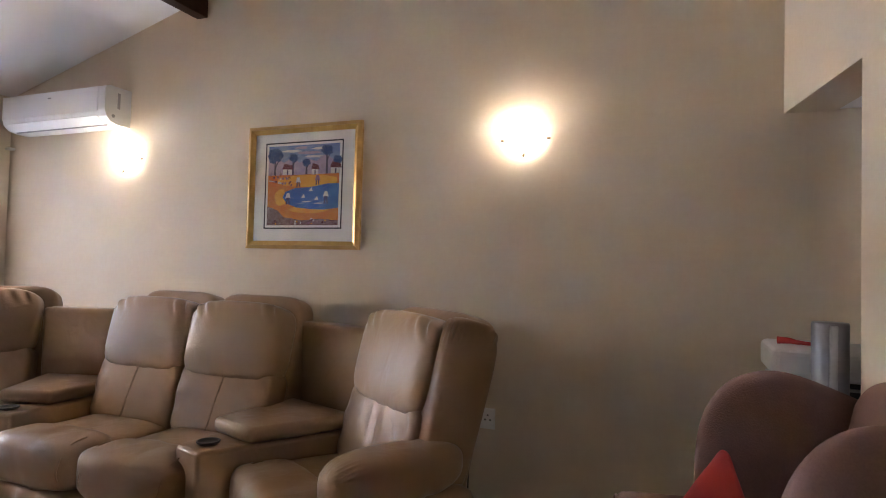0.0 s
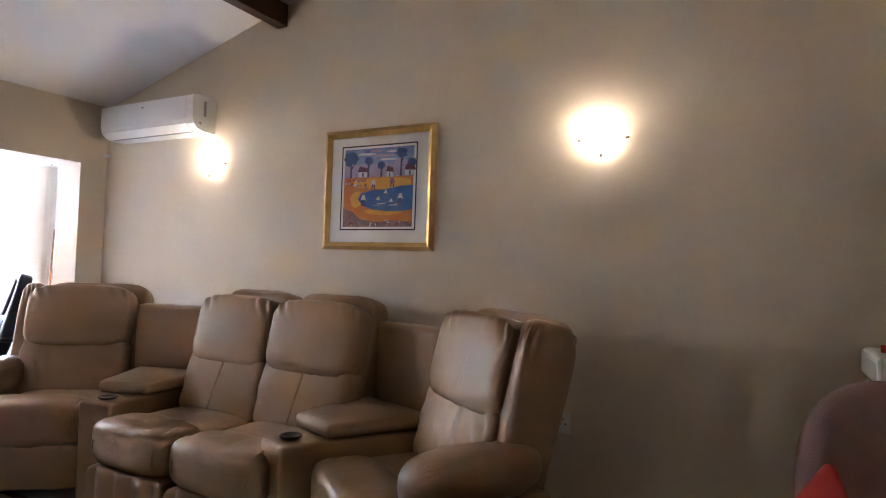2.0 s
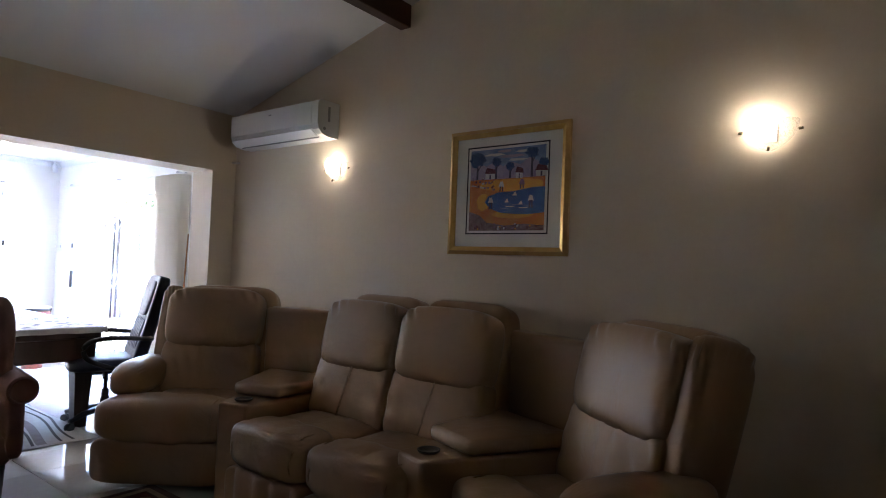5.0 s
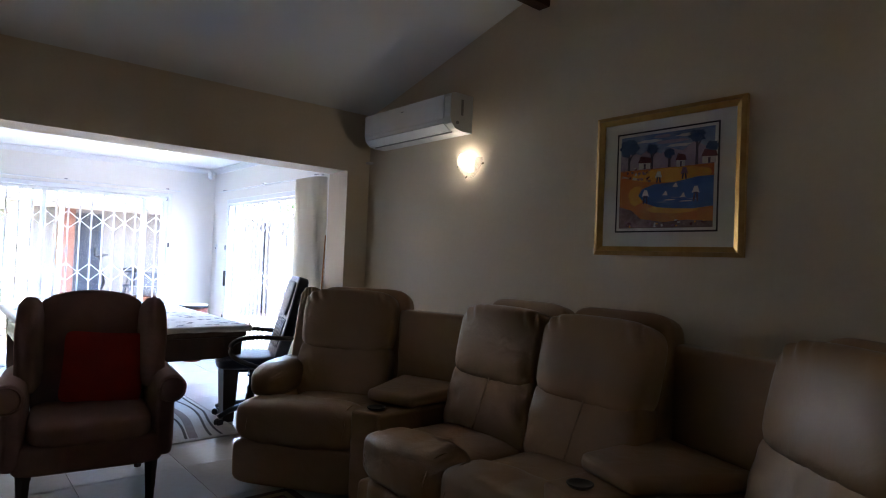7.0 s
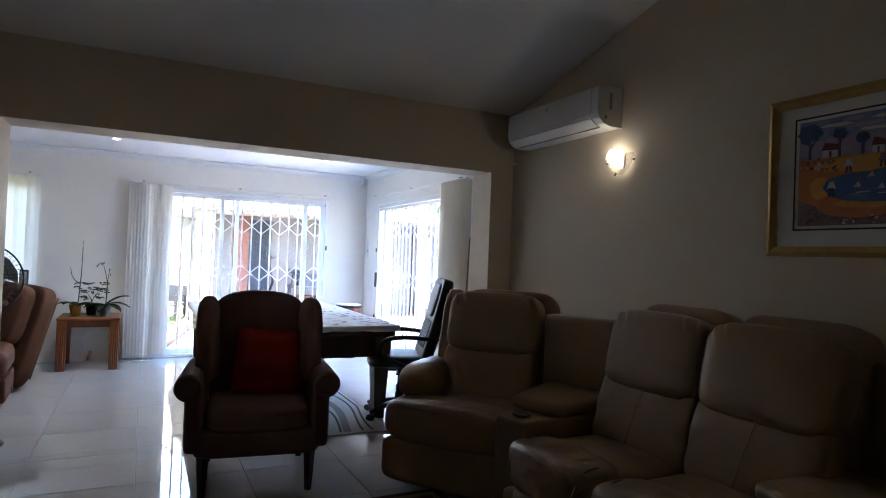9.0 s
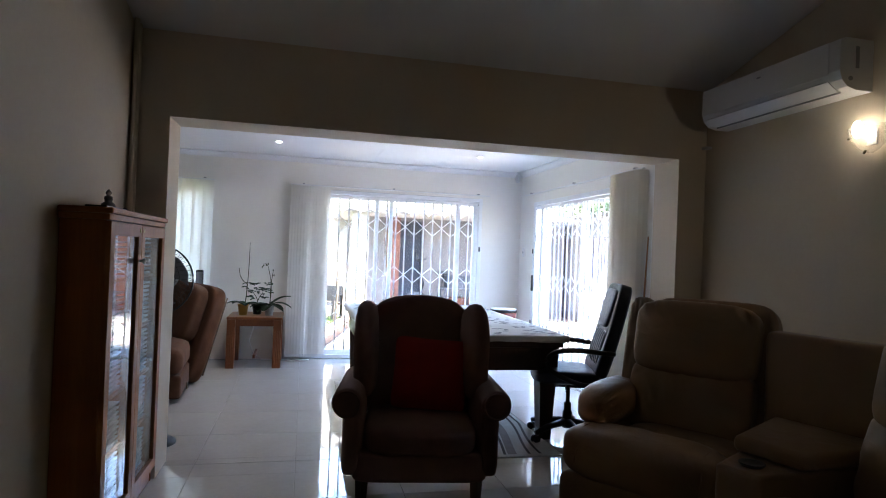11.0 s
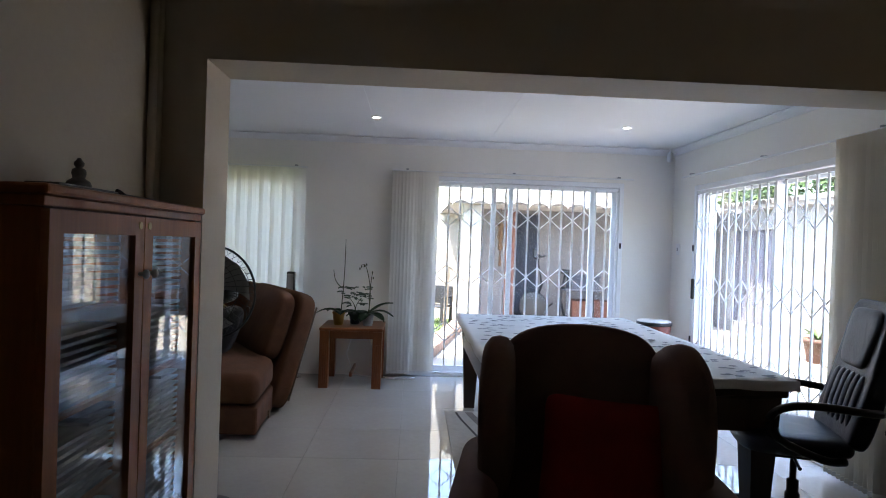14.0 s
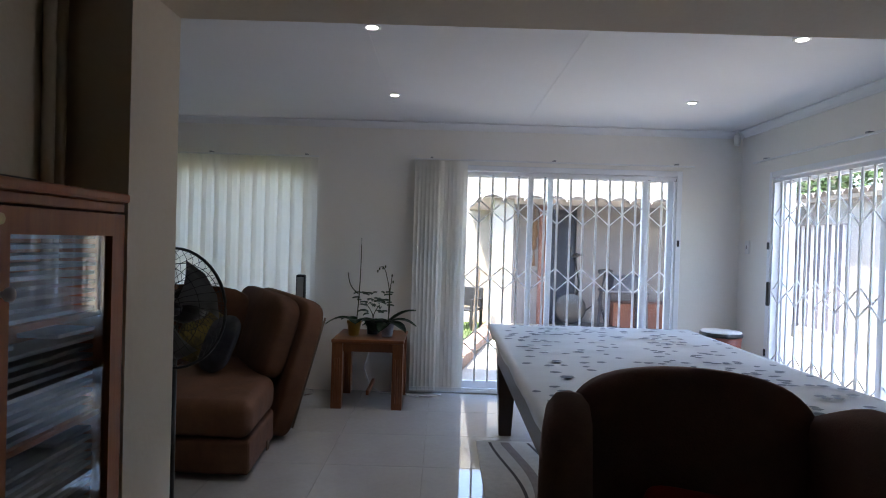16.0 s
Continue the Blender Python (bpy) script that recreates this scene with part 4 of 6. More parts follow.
# ---- framed picture ----
th = thing("framed_picture", "gold-framed colourful village pond painting under glass", "painting", pose(-3.234, YN, 1.832))
W, H = 0.409, 0.381
def moulding(name, w0, h0, w1, h1, d0, d1, material):
    bm = bmesh.new()
    ro = [bm.verts.new((sx * w0, -d0, sz * h0)) for sx, sz in ((-1, -1), (1, -1), (1, 1), (-1, 1))]
    ri = [bm.verts.new((sx * w1, -d1, sz * h1)) for sx, sz in ((-1, -1), (1, -1), (1, 1), (-1, 1))]
    rb = [bm.verts.new((sx * w0, 0, sz * h0)) for sx, sz in ((-1, -1), (1, -1), (1, 1), (-1, 1))]
    rc = [bm.verts.new((sx * w1, -0.004, sz * h1)) for sx, sz in ((-1, -1), (1, -1), (1, 1), (-1, 1))]
    for i in range(4):
        j = (i + 1) % 4
        bm.faces.new((ro[i], ro[j], ri[j], ri[i])); bm.faces.new((rb[i], rb[j], ro[j], ro[i]))
        bm.faces.new((ri[i], ri[j], rc[j], rc[i])); bm.faces.new((rc[i], rc[j], rb[j], rb[i]))
    return part(name, bm, material, th)
moulding("outer_frame", W, H, W - 0.022, H - 0.022, 0.022, 0.034, M_BRASS)
moulding("inner_frame", W - 0.0225, H - 0.0225, W - 0.048, H - 0.048, 0.030, 0.016, mat("bright_gold_leaf", (0.62, 0.40, 0.12), (0.5, 0.3, 0.08), rough=0.3, metal=0.6, scale=20))
part("mount", boxed(-W + 0.049, W - 0.049, -0.010, -0.002, -H + 0.049, H - 0.049), M_MAT, th, "white card mount")
IW, IH = 0.258, 0.246
part("mount_line", frame_ring(bmesh.new(), -IW - 0.024, IW + 0.024, -IH - 0.022, IH + 0.022, 0.008, 0.0, 0.0015), mat("black_mount_line", (0.03, 0.03, 0.05), rough=0.8), th).matrix_basis = pose(0, -0.0105, 0.01, 90, 0, 0)
P = lambda n, c, d=None, s=25: mat("paint_" + n, c, d, rough=0.7, scale=s, fine=0.3, bump_scale=60, bump=0.2)
def canvas(name, pts, depth, material):
    bm = bmesh.new()
    f = bm.faces.new([bm.verts.new((x * IW, -0.0115 - depth, 0.01 + z * IH)) for x, z in pts])
    part(name, bm, material, th)
def blob(cx, cz, rx, rz, k=18, wob=0.12, seed=0):
    r = random.Random(seed)
    return [(cx + rx * (1 + r.uniform(-wob, wob)) * math.cos(2 * math.pi * i / k), cz + rz * (1 + r.uniform(-wob, wob)) * math.sin(2 * math.pi * i / k)) for i in range(k)]
sky_p, hill_p, field_p, gold_p, pond_p = P("sky", (0.07, 0.15, 0.42), (0.32, 0.38, 0.55), 9), P("hills", (0.46, 0.36, 0.46), (0.30, 0.24, 0.42), 14), P("field", (0.62, 0.15, 0.035), (0.62, 0.26, 0.06), 12), P("gold", (0.80, 0.42, 0.06), (0.72, 0.30, 0.05), 14), P("pond", (0.025, 0.09, 0.38), (0.07, 0.20, 0.52), 9)
tree_p, white_p, roof_p, dark_p, stone_p = P("tree", (0.02, 0.05, 0.17), (0.07, 0.13, 0.30), 35), P("white", (0.66, 0.64, 0.66)), P("roof", (0.15, 0.04, 0.06)), P("dark", (0.09, 0.07, 0.13)), P("stones", (0.34, 0.24, 0.26), (0.14, 0.06, 0.07), 45)
violet_p = P("violet", (0.22, 0.13, 0.26), (0.33, 0.16, 0.22), 30)
canvas("sky_paint", [(-1, 0.25), (1, 0.25), (1, 1), (-1, 1)], 0.0, sky_p)
for i, (cx, cz, w) in enumerate(((-0.35, 0.86, 0.28), (0.15, 0.80, 0.34), (0.45, 0.90, 0.22), (-0.05, 0.93, 0.20), (0.30, 0.70, 0.25))):
    canvas("cloud_paint", blob(cx, cz, w, 0.035, 14, 0.3, 40 + i), 0.0003, (white_p, hill_p)[i % 2])
canvas("hill_paint", [(-1, 0.2), (1, 0.2), (1, 0.66), (0.86, 0.60), (0.6, 0.74), (0.36, 0.58), (0.12, 0.66), (-0.1, 0.56), (-0.32, 0.70), (-0.55, 0.58), (-0.8, 0.70), (-1, 0.62)], 0.0004, hill_p)
canvas("field_paint", [(-1, -1), (1, -1), (1, 0.26), (-1, 0.26)], 0.0008, field_p)
canvas("gold_paint", blob(0.15, 0.10, 0.86, 0.15, seed=3), 0.0012, gold_p)
canvas("gold_paint", blob(-0.62, -0.30, 0.16, 0.22, seed=4), 0.0012, gold_p)
canvas("gold_paint", blob(0.2, -0.60, 0.6, 0.10, seed=8), 0.0012, gold_p)
canvas("pond_paint", [(1, 0.02), (1, -0.58), (0.6, -0.62), (0.2, -0.60), (-0.15, -0.56), (-0.42, -0.46), (-0.56, -0.30), (-0.48, -0.16), (-0.2, -0.07), (0.2, -0.06), (0.45, -0.02), (0.7, 0.02)], 0.0016, pond_p)
canvas("stone_paint", [(-1, -1), (1, -1), (1, -0.88), (0.5, -0.84), (0, -0.88), (-0.5, -0.80), (-0.7, -0.62), (-1, -0.52)], 0.0018, stone_p)
for i, (cx, cz, r) in enumerate(((-0.80, 0.76, 0.21), (0.66, 0.84, 0.16), (-0.28, 0.68, 0.12), (0.10, 0.56, 0.11), (0.96, 0.60, 0.12))):
    canvas("tree_paint", blob(cx, cz, r, r * 0.85, 22, 0.22, i), 0.0020, tree_p)
    canvas("trunk_paint", [(cx - 0.022, cz - r * 0.6), (cx - 0.03, 0.26), (cx + 0.03, 0.26), (cx + 0.018, cz - r * 0.6)], 0.0018, dark_p)
    canvas("branch_paint", [(cx, cz - r * 1.2), (cx + r * 0.6, cz - r * 0.3), (cx + r * 0.7, cz - r * 0.3), (cx + 0.02, cz - r * 1.45)], 0.0018, dark_p)
for cx, cz, w in ((-0.44, 0.40, 0.13), (0.34, 0.38, 0.09), (0.90, 0.40, 0.13)):
    canvas("house_paint", [(cx - w, cz - 0.13), (cx + w, cz - 0.13), (cx + w, cz + 0.02), (cx - w, cz + 0.02)], 0.0022, white_p)
    canvas("doorway_paint", [(cx - w * 0.15, cz - 0.13), (cx + w * 0.2, cz - 0.13), (cx + w * 0.2, cz - 0.02), (cx - w * 0.15, cz - 0.02)], 0.0023, dark_p)
    canvas("roof_paint", [(cx - w * 1.2, cz + 0.01), (cx + w * 1.3, cz - 0.01), (cx + w * 1.0, cz + 0.10), (cx - w * 0.7, cz + 0.15)], 0.0024, roof_p)
for cx, cz, h in ((-0.12, 0.10, 0.15), (0.42, 0.14, 0.15), (-0.40, -0.28, 0.20), (0.66, -0.26, 0.22)):
    for d in (-0.03, 0.03):
        canvas("dark_mark", [(cx + d * 1.3 - 0.016, cz - h), (cx + d * 1.3 + 0.016, cz - h), (cx + d * 0.6 + 0.018, cz), (cx + d * 0.6 - 0.018, cz)], 0.0024, dark_p)
    canvas("pale_mark", [(cx - 0.08, cz - 0.05), (cx - 0.035, cz - 0.03), (cx + 0.035, cz - 0.03), (cx + 0.08, cz - 0.06), (cx + 0.035, cz + 0.09), (cx - 0.035, cz + 0.09)], 0.0025, white_p if cz < 0.12 else violet_p)
for cx, cz in ((0.03, -0.28), (0.24, -0.12), (0.40, -0.34)):
    canvas("pale_mark", [(cx - 0.06, cz - 0.04), (cx + 0.06, cz - 0.045), (cx + 0.015, cz + 0.06)], 0.0024, white_p)
for k in range(5):
    canvas("ripple_paint", blob(-0.05 + 0.17 * k, -0.46 + 0.04 * (k % 3), 0.13, 0.012, 10, 0.2, 60 + k), 0.0022, white_p if k % 2 else sky_p)
rng = random.Random(2)
for i in range(70):
    if i < 42:
        cx = rng.uniform(-0.97, -0.30)
        cz = rng.uniform(-0.12, 0.26) if cx > -0.6 else rng.uniform(-0.5, 0.30)
        cz = max(cz, 0.0 - (cx + 0.3) * 0.2)
    else:
        cx, cz = rng.uniform(-0.97, 0.97), rng.uniform(-0.98, -0.84)
    canvas("bush_paint", blob(cx, cz, rng.uniform(0.018, 0.045), rng.uniform(0.015, 0.035), 7, 0.3, i), 0.0026, (violet_p, stone_p, gold_p, white_p, roof_p)[i % 5])
part("picture_glass", boxed(-W + 0.049, W - 0.049, -0.0175, -0.0165, -H + 0.049, H - 0.049), M_GLASS, th).visible_shadow = False

# ---- wall socket ----
th = thing("wall_socket", "white double wall socket with black plug", "socket", pose(-2.05, YN, 0.572))
part("plate", boxed(-0.07, 0.07, -0.012, 0, -0.055, 0.055, bevel=0.006), M_WHITEPLASTIC, th)
for dx in (-0.035, 0.03):
    bm = bmesh.new()
    for a, b in ((0, 0.018), (-0.014, -0.006), (0.014, -0.006)):
        rod(bm, (dx + a, -0.013, b), (dx + a, -0.0115, b), 0.005, n=8)
    part("pin_holes", bm, M_BLACKPLASTIC, th)
part("switch", boxed(-0.012, 0.008, -0.017, -0.012, 0.03, 0.046, bevel=0.002), M_WHITEPLASTIC, th)
part("plug", boxed(-0.062, -0.018, -0.05, -0.0125, -0.03, 0.018, bevel=0.01), M_BLACKPLASTIC, th, "black plug")
part("cable", tube(bmesh.new(), [(-0.045, -0.05, -0.02), (-0.05, -0.06, -0.08), (-0.055, -0.05, -0.2), (-0.06, -0.045, -0.38), (-0.06, -0.04, -0.555), (-0.2, -0.05, -0.568)], 0.004, 6), M_BLACKPLASTIC, th)

# ---- compact disc cabinet ----
CX0, CX1, CY0, CY1, CH = -5.98, -4.985, YS + 0.005, 0.302, 1.489
CABM = Matrix.Identity(4)
th = thing("display_cabinet", "reddish-brown wooden cabinet with two glazed doors full of discs", "cabinet", CABM)
for b in ((CX0, CX0 + 0.02), (CX1 - 0.02, CX1)):
    part("side_panel", boxed(*b, CY0, CY1, 0.0, CH - 0.03, bevel=0.003, seg=1), M_CABINET, th)
part("back_panel", boxed(CX0 + 0.02, CX1 - 0.02, CY0, CY0 + 0.012, 0.06, CH - 0.03), M_CABINET, th)
part("plinth", boxed(CX0 + 0.02, CX1 - 0.02, CY0 + 0.02, CY1 - 0.005, 0.0, 0.08), M_CABINET, th)
bm = boxed(CX0 - 0.0, CX1 + 0.03, CY0, CY1 + 0.035, CH - 0.004, CH + 0.022, bevel=0.008)
box(bm, CX0 - 0.0, CX1 + 0.016, CY0, CY1 + 0.018, CH - 0.03, CH - 0.004, bevel=0.004)
part("top", bm, M_CABINET, th, "moulded cabinet top")
part("divider", boxed((CX0 + CX1) / 2 - 0.01, (CX0 + CX1) / 2 + 0.01, CY0 + 0.012, CY1 - 0.02, 0.08, CH - 0.03), M_CABINET, th)
for k in range(5):
    part("shelf", boxed(CX0 + 0.02, CX1 - 0.02, CY0 + 0.012, CY1 - 0.03, 0.10 + k * 0.27, 0.115 + k * 0.27), M_CABINET, th)
mid = (CX0 + CX1) / 2
for a, b, s in ((CX0 + 0.004, mid - 0.003, 1), (mid + 0.003, CX1 - 0.004, -1)):
    d = part("cabinet_door", frame_ring(bmesh.new(), a, b, 0.085, CH - 0.035, 0.058, CY1, CY1 + 0.02), M_CABINET, th)
    bmm = bmesh.new()
    bmm.from_mesh(d.data)
    bmesh.ops.transform(bmm, matrix=Matrix(((1, 0, 0, 0), (0, 0, 1, 0), (0, 1, 0, 0), (0, 0, 0, 1))), verts=bmm.verts)
    bmesh.ops.recalc_face_normals(bmm, faces=bmm.faces)
    bmm.to_mesh(d.data)
    bmm.free()
    part("door_glass", boxed(a + 0.056, b - 0.056, CY1 + 0.006, CY1 + 0.010, 0.14, CH - 0.09), M_CABGLASS, d).visible_shadow = False
    kx = b - 0.028 if s > 0 else a + 0.028
    part("knob", lathe(bmesh.new(), [(0.006, 0), (0.006, 0.012), (0.014, 0.018), (0.015, 0.026), (0.008, 0.031)], 14, m=pose(kx, CY1 + 0.0195, 1.277, -90)), M_WHITEPLASTIC, d, "small round cream knob", smooth=True)
    part("screw_cap", rod(bmesh.new(), (kx - s * 0.0, CY1 + 0.019, CH - 0.062), (kx, CY1 + 0.023, CH - 0.062), 0.012), M_BRASS, d, "small brass keyhole ring")
M_DISCS = mat("disc_case_spines", (0.34, 0.36, 0.40), (0.25, 0.27, 0.30), rough=0.35, scale=12, random_tint=0.25, island=True)
rng = random.Random(7)
bm = bmesh.new()
for k in range(5):
    for c in range(6):
        x = CX0 + 0.026 + (c % 3) * 0.152 + (0.494 if c > 2 else 0)
        z = 0.1155 + k * 0.27
        for i in range(10):
            if rng.random() < 0.05:
                continue
            j = rng.uniform(-0.002, 0.002)
            box(bm, x, x + 0.1515, CY0 + 0.03, CY1 - 0.045 + j, z, z + 0.010)
            z += 0.0238
tagged(part("disc_cases", bm, M_DISCS), "stacked disc cases behind the cabinet glass", "discs", kind="stuff").matrix_basis = CABM
# things on the cabinet
M_STATUE = mat("weathered_bronze_resin", (0.16, 0.14, 0.13), (0.09, 0.08, 0.075), rough=0.6, scale=30, bump=0.3)
bm = bmesh.new()
lathe(bm, [(0.038, 0), (0.042, 0.01), (0.036, 0.03), (0.02, 0.045), (0.024, 0.07), (0.022, 0.09), (0.010, 0.10), (0.016, 0.112), (0.017, 0.125), (0.010, 0.138), (0.005, 0.150)], 16)
ob = tagged(part("statuette", bm, M_STATUE, smooth=True), "small dark seated statuette on the cabinet top", "statuette")
ob.matrix_basis = CABM @ pose(-5.30, 0.215, CH + 0.0383) @ Matrix.Diagonal((0.95, 0.75, 0.55, 1))
ob = tagged(part("wooden_tray", boxed(-0.14, 0.17, -0.045, 0.045, 0, 0.016, bevel=0.004), M_DARKWOOD), "thin dark wooden tray on the cabinet top", "tray")
ob.matrix_basis = CABM @ pose(-5.30, 0.215, CH + 0.0222)
ob = tagged(part("incense_holder", tube(bmesh.new(), [(-0.13, 0, 0.006), (-0.05, 0, 0.006), (0.08, 0, 0.008), (0.13, 0, 0.02)], 0.008, 8), M_DARKWOOD, smooth=True), "slim dark wooden incense holder on the cabinet", "holder")
ob.matrix_basis = CABM @ pose(-5.60, 0.24, CH + 0.0222)
# pipe trunking in the corner
th = thing("pipe_trunking", "two dark cream pipes running up the room corner", "pipe", pose(XO1 + 0.0, YS, 0))
for x, y in ((0.03, 0.022), (0.075, 0.02)):
    part("pipe", rod(bmesh.new(), (x, y, 0.0), (x, y, 2.62 + SLOPE * x), 0.016, n=12), M_WALL, th, smooth=True)

# ---- side table with plants ----
th = thing("side_table", "orange-brown pine side table with fluted square legs", "table", pose(-9.55, 0.60, 0))
part("tabletop", boxed(-0.30, 0.30, -0.30, 0.30, 0.545, 0.575, bevel=0.008), M_PINE, th)
for s in (-1, 1):
    part("apron", boxed(-0.22, 0.22, s * 0.25 - 0.011, s * 0.25 + 0.011, 0.47, 0.545), M_PINE, th)
    part("apron", boxed(s * 0.25 - 0.011, s * 0.25 + 0.011, -0.22, 0.22, 0.47, 0.545), M_PINE, th)
    for t in (-1, 1):
        cx, cy = s * 0.25, t * 0.25
        bm = boxed(cx - 0.044, cx + 0.044, cy - 0.044, cy + 0.044, 0, 0.545, bevel=0.004)
        leg = part("leg", bm, M_PINE, th)
        for k in range(3):
            o = -0.02 + 0.02 * k
            part("flute", rod(bmesh.new(), (cx + 0.042, cy + o, 0.05), (cx + 0.042, cy + o, 0.42), 0.0075, n=8), M_PINE, leg)
part("shelf_rail", boxed(-0.22, 0.22, -0.012, 0.012, 0.10, 0.14), M_PINE, th)

M_LEAF = mat("dark_green_leaf", (0.030, 0.07, 0.028), (0.018, 0.045, 0.02), rough=0.4, scale=12, bump=0.2, bump_scale=60)
M_STEM = mat("green_brown_stem", (0.06, 0.07, 0.03), rough=0.6, scale=20)
M_SOIL = mat("bark_soil", (0.05, 0.035, 0.025), rough=0.95, scale=60, bump=0.8)
M_YELLOWPOT = mat("yellow_glazed_pot", (0.55, 0.32, 0.06), (0.48, 0.26, 0.05), rough=0.3, scale=8)
M_DARKPOT = mat("dark_glazed_pot", (0.03, 0.03, 0.035), rough=0.3, scale=8)
M_GREYPOT = mat("patterned_grey_pot", (0.45, 0.46, 0.48), (0.22, 0.23, 0.26), rough=0.35, scale=30)


def strap_leaf(bm, base, heading, length, width, lift, droop):
    """One broad orchid leaf, arched and folded along its rib."""
    rows = []
    for i in range(8):
        u = i / 7
        r = length * u
        z = lift * u - droop * u * u
        w = width * math.sin(math.pi * min(1, 0.12 + 0.86 * u)) ** 0.7 if u < 1 else 0.004
        c = Vector(base) + Vector((math.cos(heading) * r, math.sin(heading) * r, z))
        o = Vector((-math.sin(heading), math.cos(heading), 0)) * w / 2
        rows.append((bm.verts.new(c - o + Vector((0, 0, 0.012))), bm.verts.new(c), bm.verts.new(c + o + Vector((0, 0, 0.012)))))
    for a, b in zip(rows, rows[1:]):
        bm.faces.new((a[0], a[1], b[1], b[0]))
        bm.faces.new((a[1], a[2], b[2], b[1]))


def orchid(label, m, pot_r, pot_h, pot_mat, leaves, stems, bushy=0, seed=0):
    r = random.Random(seed)
    th = thing("potted_plant", label, "plant", m, group="plants on the side table")
    leaves = [(h, ln * 1.25, w * 1.6, lift * 1.35, droop * 1.3) for h, ln, w, lift, droop in leaves]
    part("pot", lathe(bmesh.new(), [(pot_r * 0.72, 0), (pot_r * 0.75, 0.004), (pot_r * 0.95, pot_h * 0.85), (pot_r * 1.03, pot_h * 0.86), (pot_r * 1.03, pot_h), (pot_r * 0.93, pot_h), (pot_r * 0.90, pot_h * 0.9)], 24), pot_mat, th, smooth=True)
    part("soil", lathe(bmesh.new(), [(pot_r * 0.9, pot_h * 0.86), (pot_r * 0.8, pot_h * 0.93), (0.01, pot_h * 0.95)], 16), M_SOIL, th)
    for h, ln, w, lift, droop in leaves:
        bm = bmesh.new()
        strap_leaf(bm, (0, 0, pot_h * 0.93), h, ln, w, lift, droop)
        bmesh.ops.solidify(bm, geom=bm.faces[:], thickness=0.002)
        part("leaf", bm, M_LEAF, th, smooth=True)
    for pts, buds in stems:
        part("stem", tube(bmesh.new(), pts, lambda u: 0.0058 - 0.0025 * u, 6), M_STEM, th, smooth=True)
        for b in buds:
            part("bud", pillow(bmesh.new(), b, (0.018, 0.014, 0.026), 2, 4), M_STEM, th, smooth=True)
    for k in range(bushy):
        bm = bmesh.new()
        a, h = r.uniform(0, 6.28), pot_h + r.uniform(0.06, 0.24)
        rad = r.uniform(0.01, 0.13)
        c = (rad * math.cos(a), rad * math.sin(a), h)
        strap_leaf(bm, c, a + r.uniform(-0.8, 0.8), r.uniform(0.045, 0.075), r.uniform(0.025, 0.04), r.uniform(-0.005, 0.03), 0.015)
        part("leaf", bm, M_LEAF, th, smooth=True)
    return th


def arc(p, q, bend, n=9):
    p, q, b = Vector(p), Vector(q), Vector(bend)
    return [p.lerp(q, i / n) + b * math.sin(math.pi * i / n) for i in range(n + 1)]


ZT = 0.5752
orchid("orchid with tall bare stem in a yellow pot", pose(-9.50, 0.45, ZT), 0.062, 0.125, M_YELLOWPOT,
       [(-1.6, 0.20, 0.085, 0.10, 0.13), (-2.4, 0.16, 0.08, 0.07, 0.08), (1.3, 0.18, 0.08, 0.08, 0.10), (0.2, 0.15, 0.08, 0.09, 0.10)],
       [(arc((0.0, 0.02, 0.11), (0.03, 0.05, 0.84), (0.01, 0.01, 0)), []), (arc((0.01, 0.03, 0.36), (0.02, -0.06, 0.54), (0, -0.02, -0.02)), [])], seed=1)
orchid("small-leaved bushy green plant in a dark pot", pose(-9.60, 0.60, ZT), 0.062, 0.12, M_DARKPOT,
       [(1.2, 0.16, 0.09, 0.05, 0.10), (-1.2, 0.15, 0.09, 0.05, 0.10), (0.1, 0.15, 0.09, 0.05, 0.11)],
       [(arc((0, 0, 0.1), (0.01, 0.06, 0.26), (0, -0.02, 0)), []), (arc((0, 0, 0.1), (0.02, -0.05, 0.25), (0, 0.02, 0)), [])], bushy=46, seed=2)
orchid("orchid with budding curved stems in a patterned pot", pose(-9.47, 0.74, ZT), 0.060, 0.12, M_GREYPOT,
       [(1.5, 0.20, 0.085, 0.11, 0.13), (0.9, 0.17, 0.08, 0.06, 0.11), (-1.4, 0.17, 0.085, 0.08, 0.10), (2.0, 0.21, 0.06, 0.17, 0.10), (-0.3, 0.15, 0.08, 0.05, 0.10)],
       [(arc((0, 0, 0.11), (0.0, -0.03, 0.57), (0, 0.03, 0)) + [Vector((0, -0.05, 0.60)), Vector((0, -0.08, 0.595))], [(0, -0.05, 0.587), (0, -0.08, 0.58), (0, -0.03, 0.60), (0, -0.095, 0.56)]),
        (arc((0, 0.01, 0.11), (0.01, 0.03, 0.52), (0, -0.01, 0)), [(0.01, 0.03, 0.525), (0.01, 0.04, 0.47)])], seed=3)
th = thing("extension_cable", "loose white cables trailing by the skirting", "cable", pose(0, 0, 0))
part("cable", tube(bmesh.new(), [(-9.875, 0.55, 0.40), (-9.86, 0.50, 0.22), (-9.84, 0.56, 0.06), (-9.80, 0.66, 0.01), (-9.78, 0.82, 0.008), (-9.74, 0.98, 0.008), (-9.70, 1.10, 0.008), (-9.76, 1.22, 0.008)], 0.006, 6), M_WHITEPLASTIC, th, smooth=True)
part("cable", tube(bmesh.new(), [(-9.875, 0.72, 0.40), (-9.86, 0.80, 0.20), (-9.85, 0.74, 0.05), (-9.82, 0.86, 0.008), (-9.72, 0.92, 0.008), (-9.68, 1.02, 0.008)], 0.006, 6), M_WHITEPLASTIC, th, smooth=True)
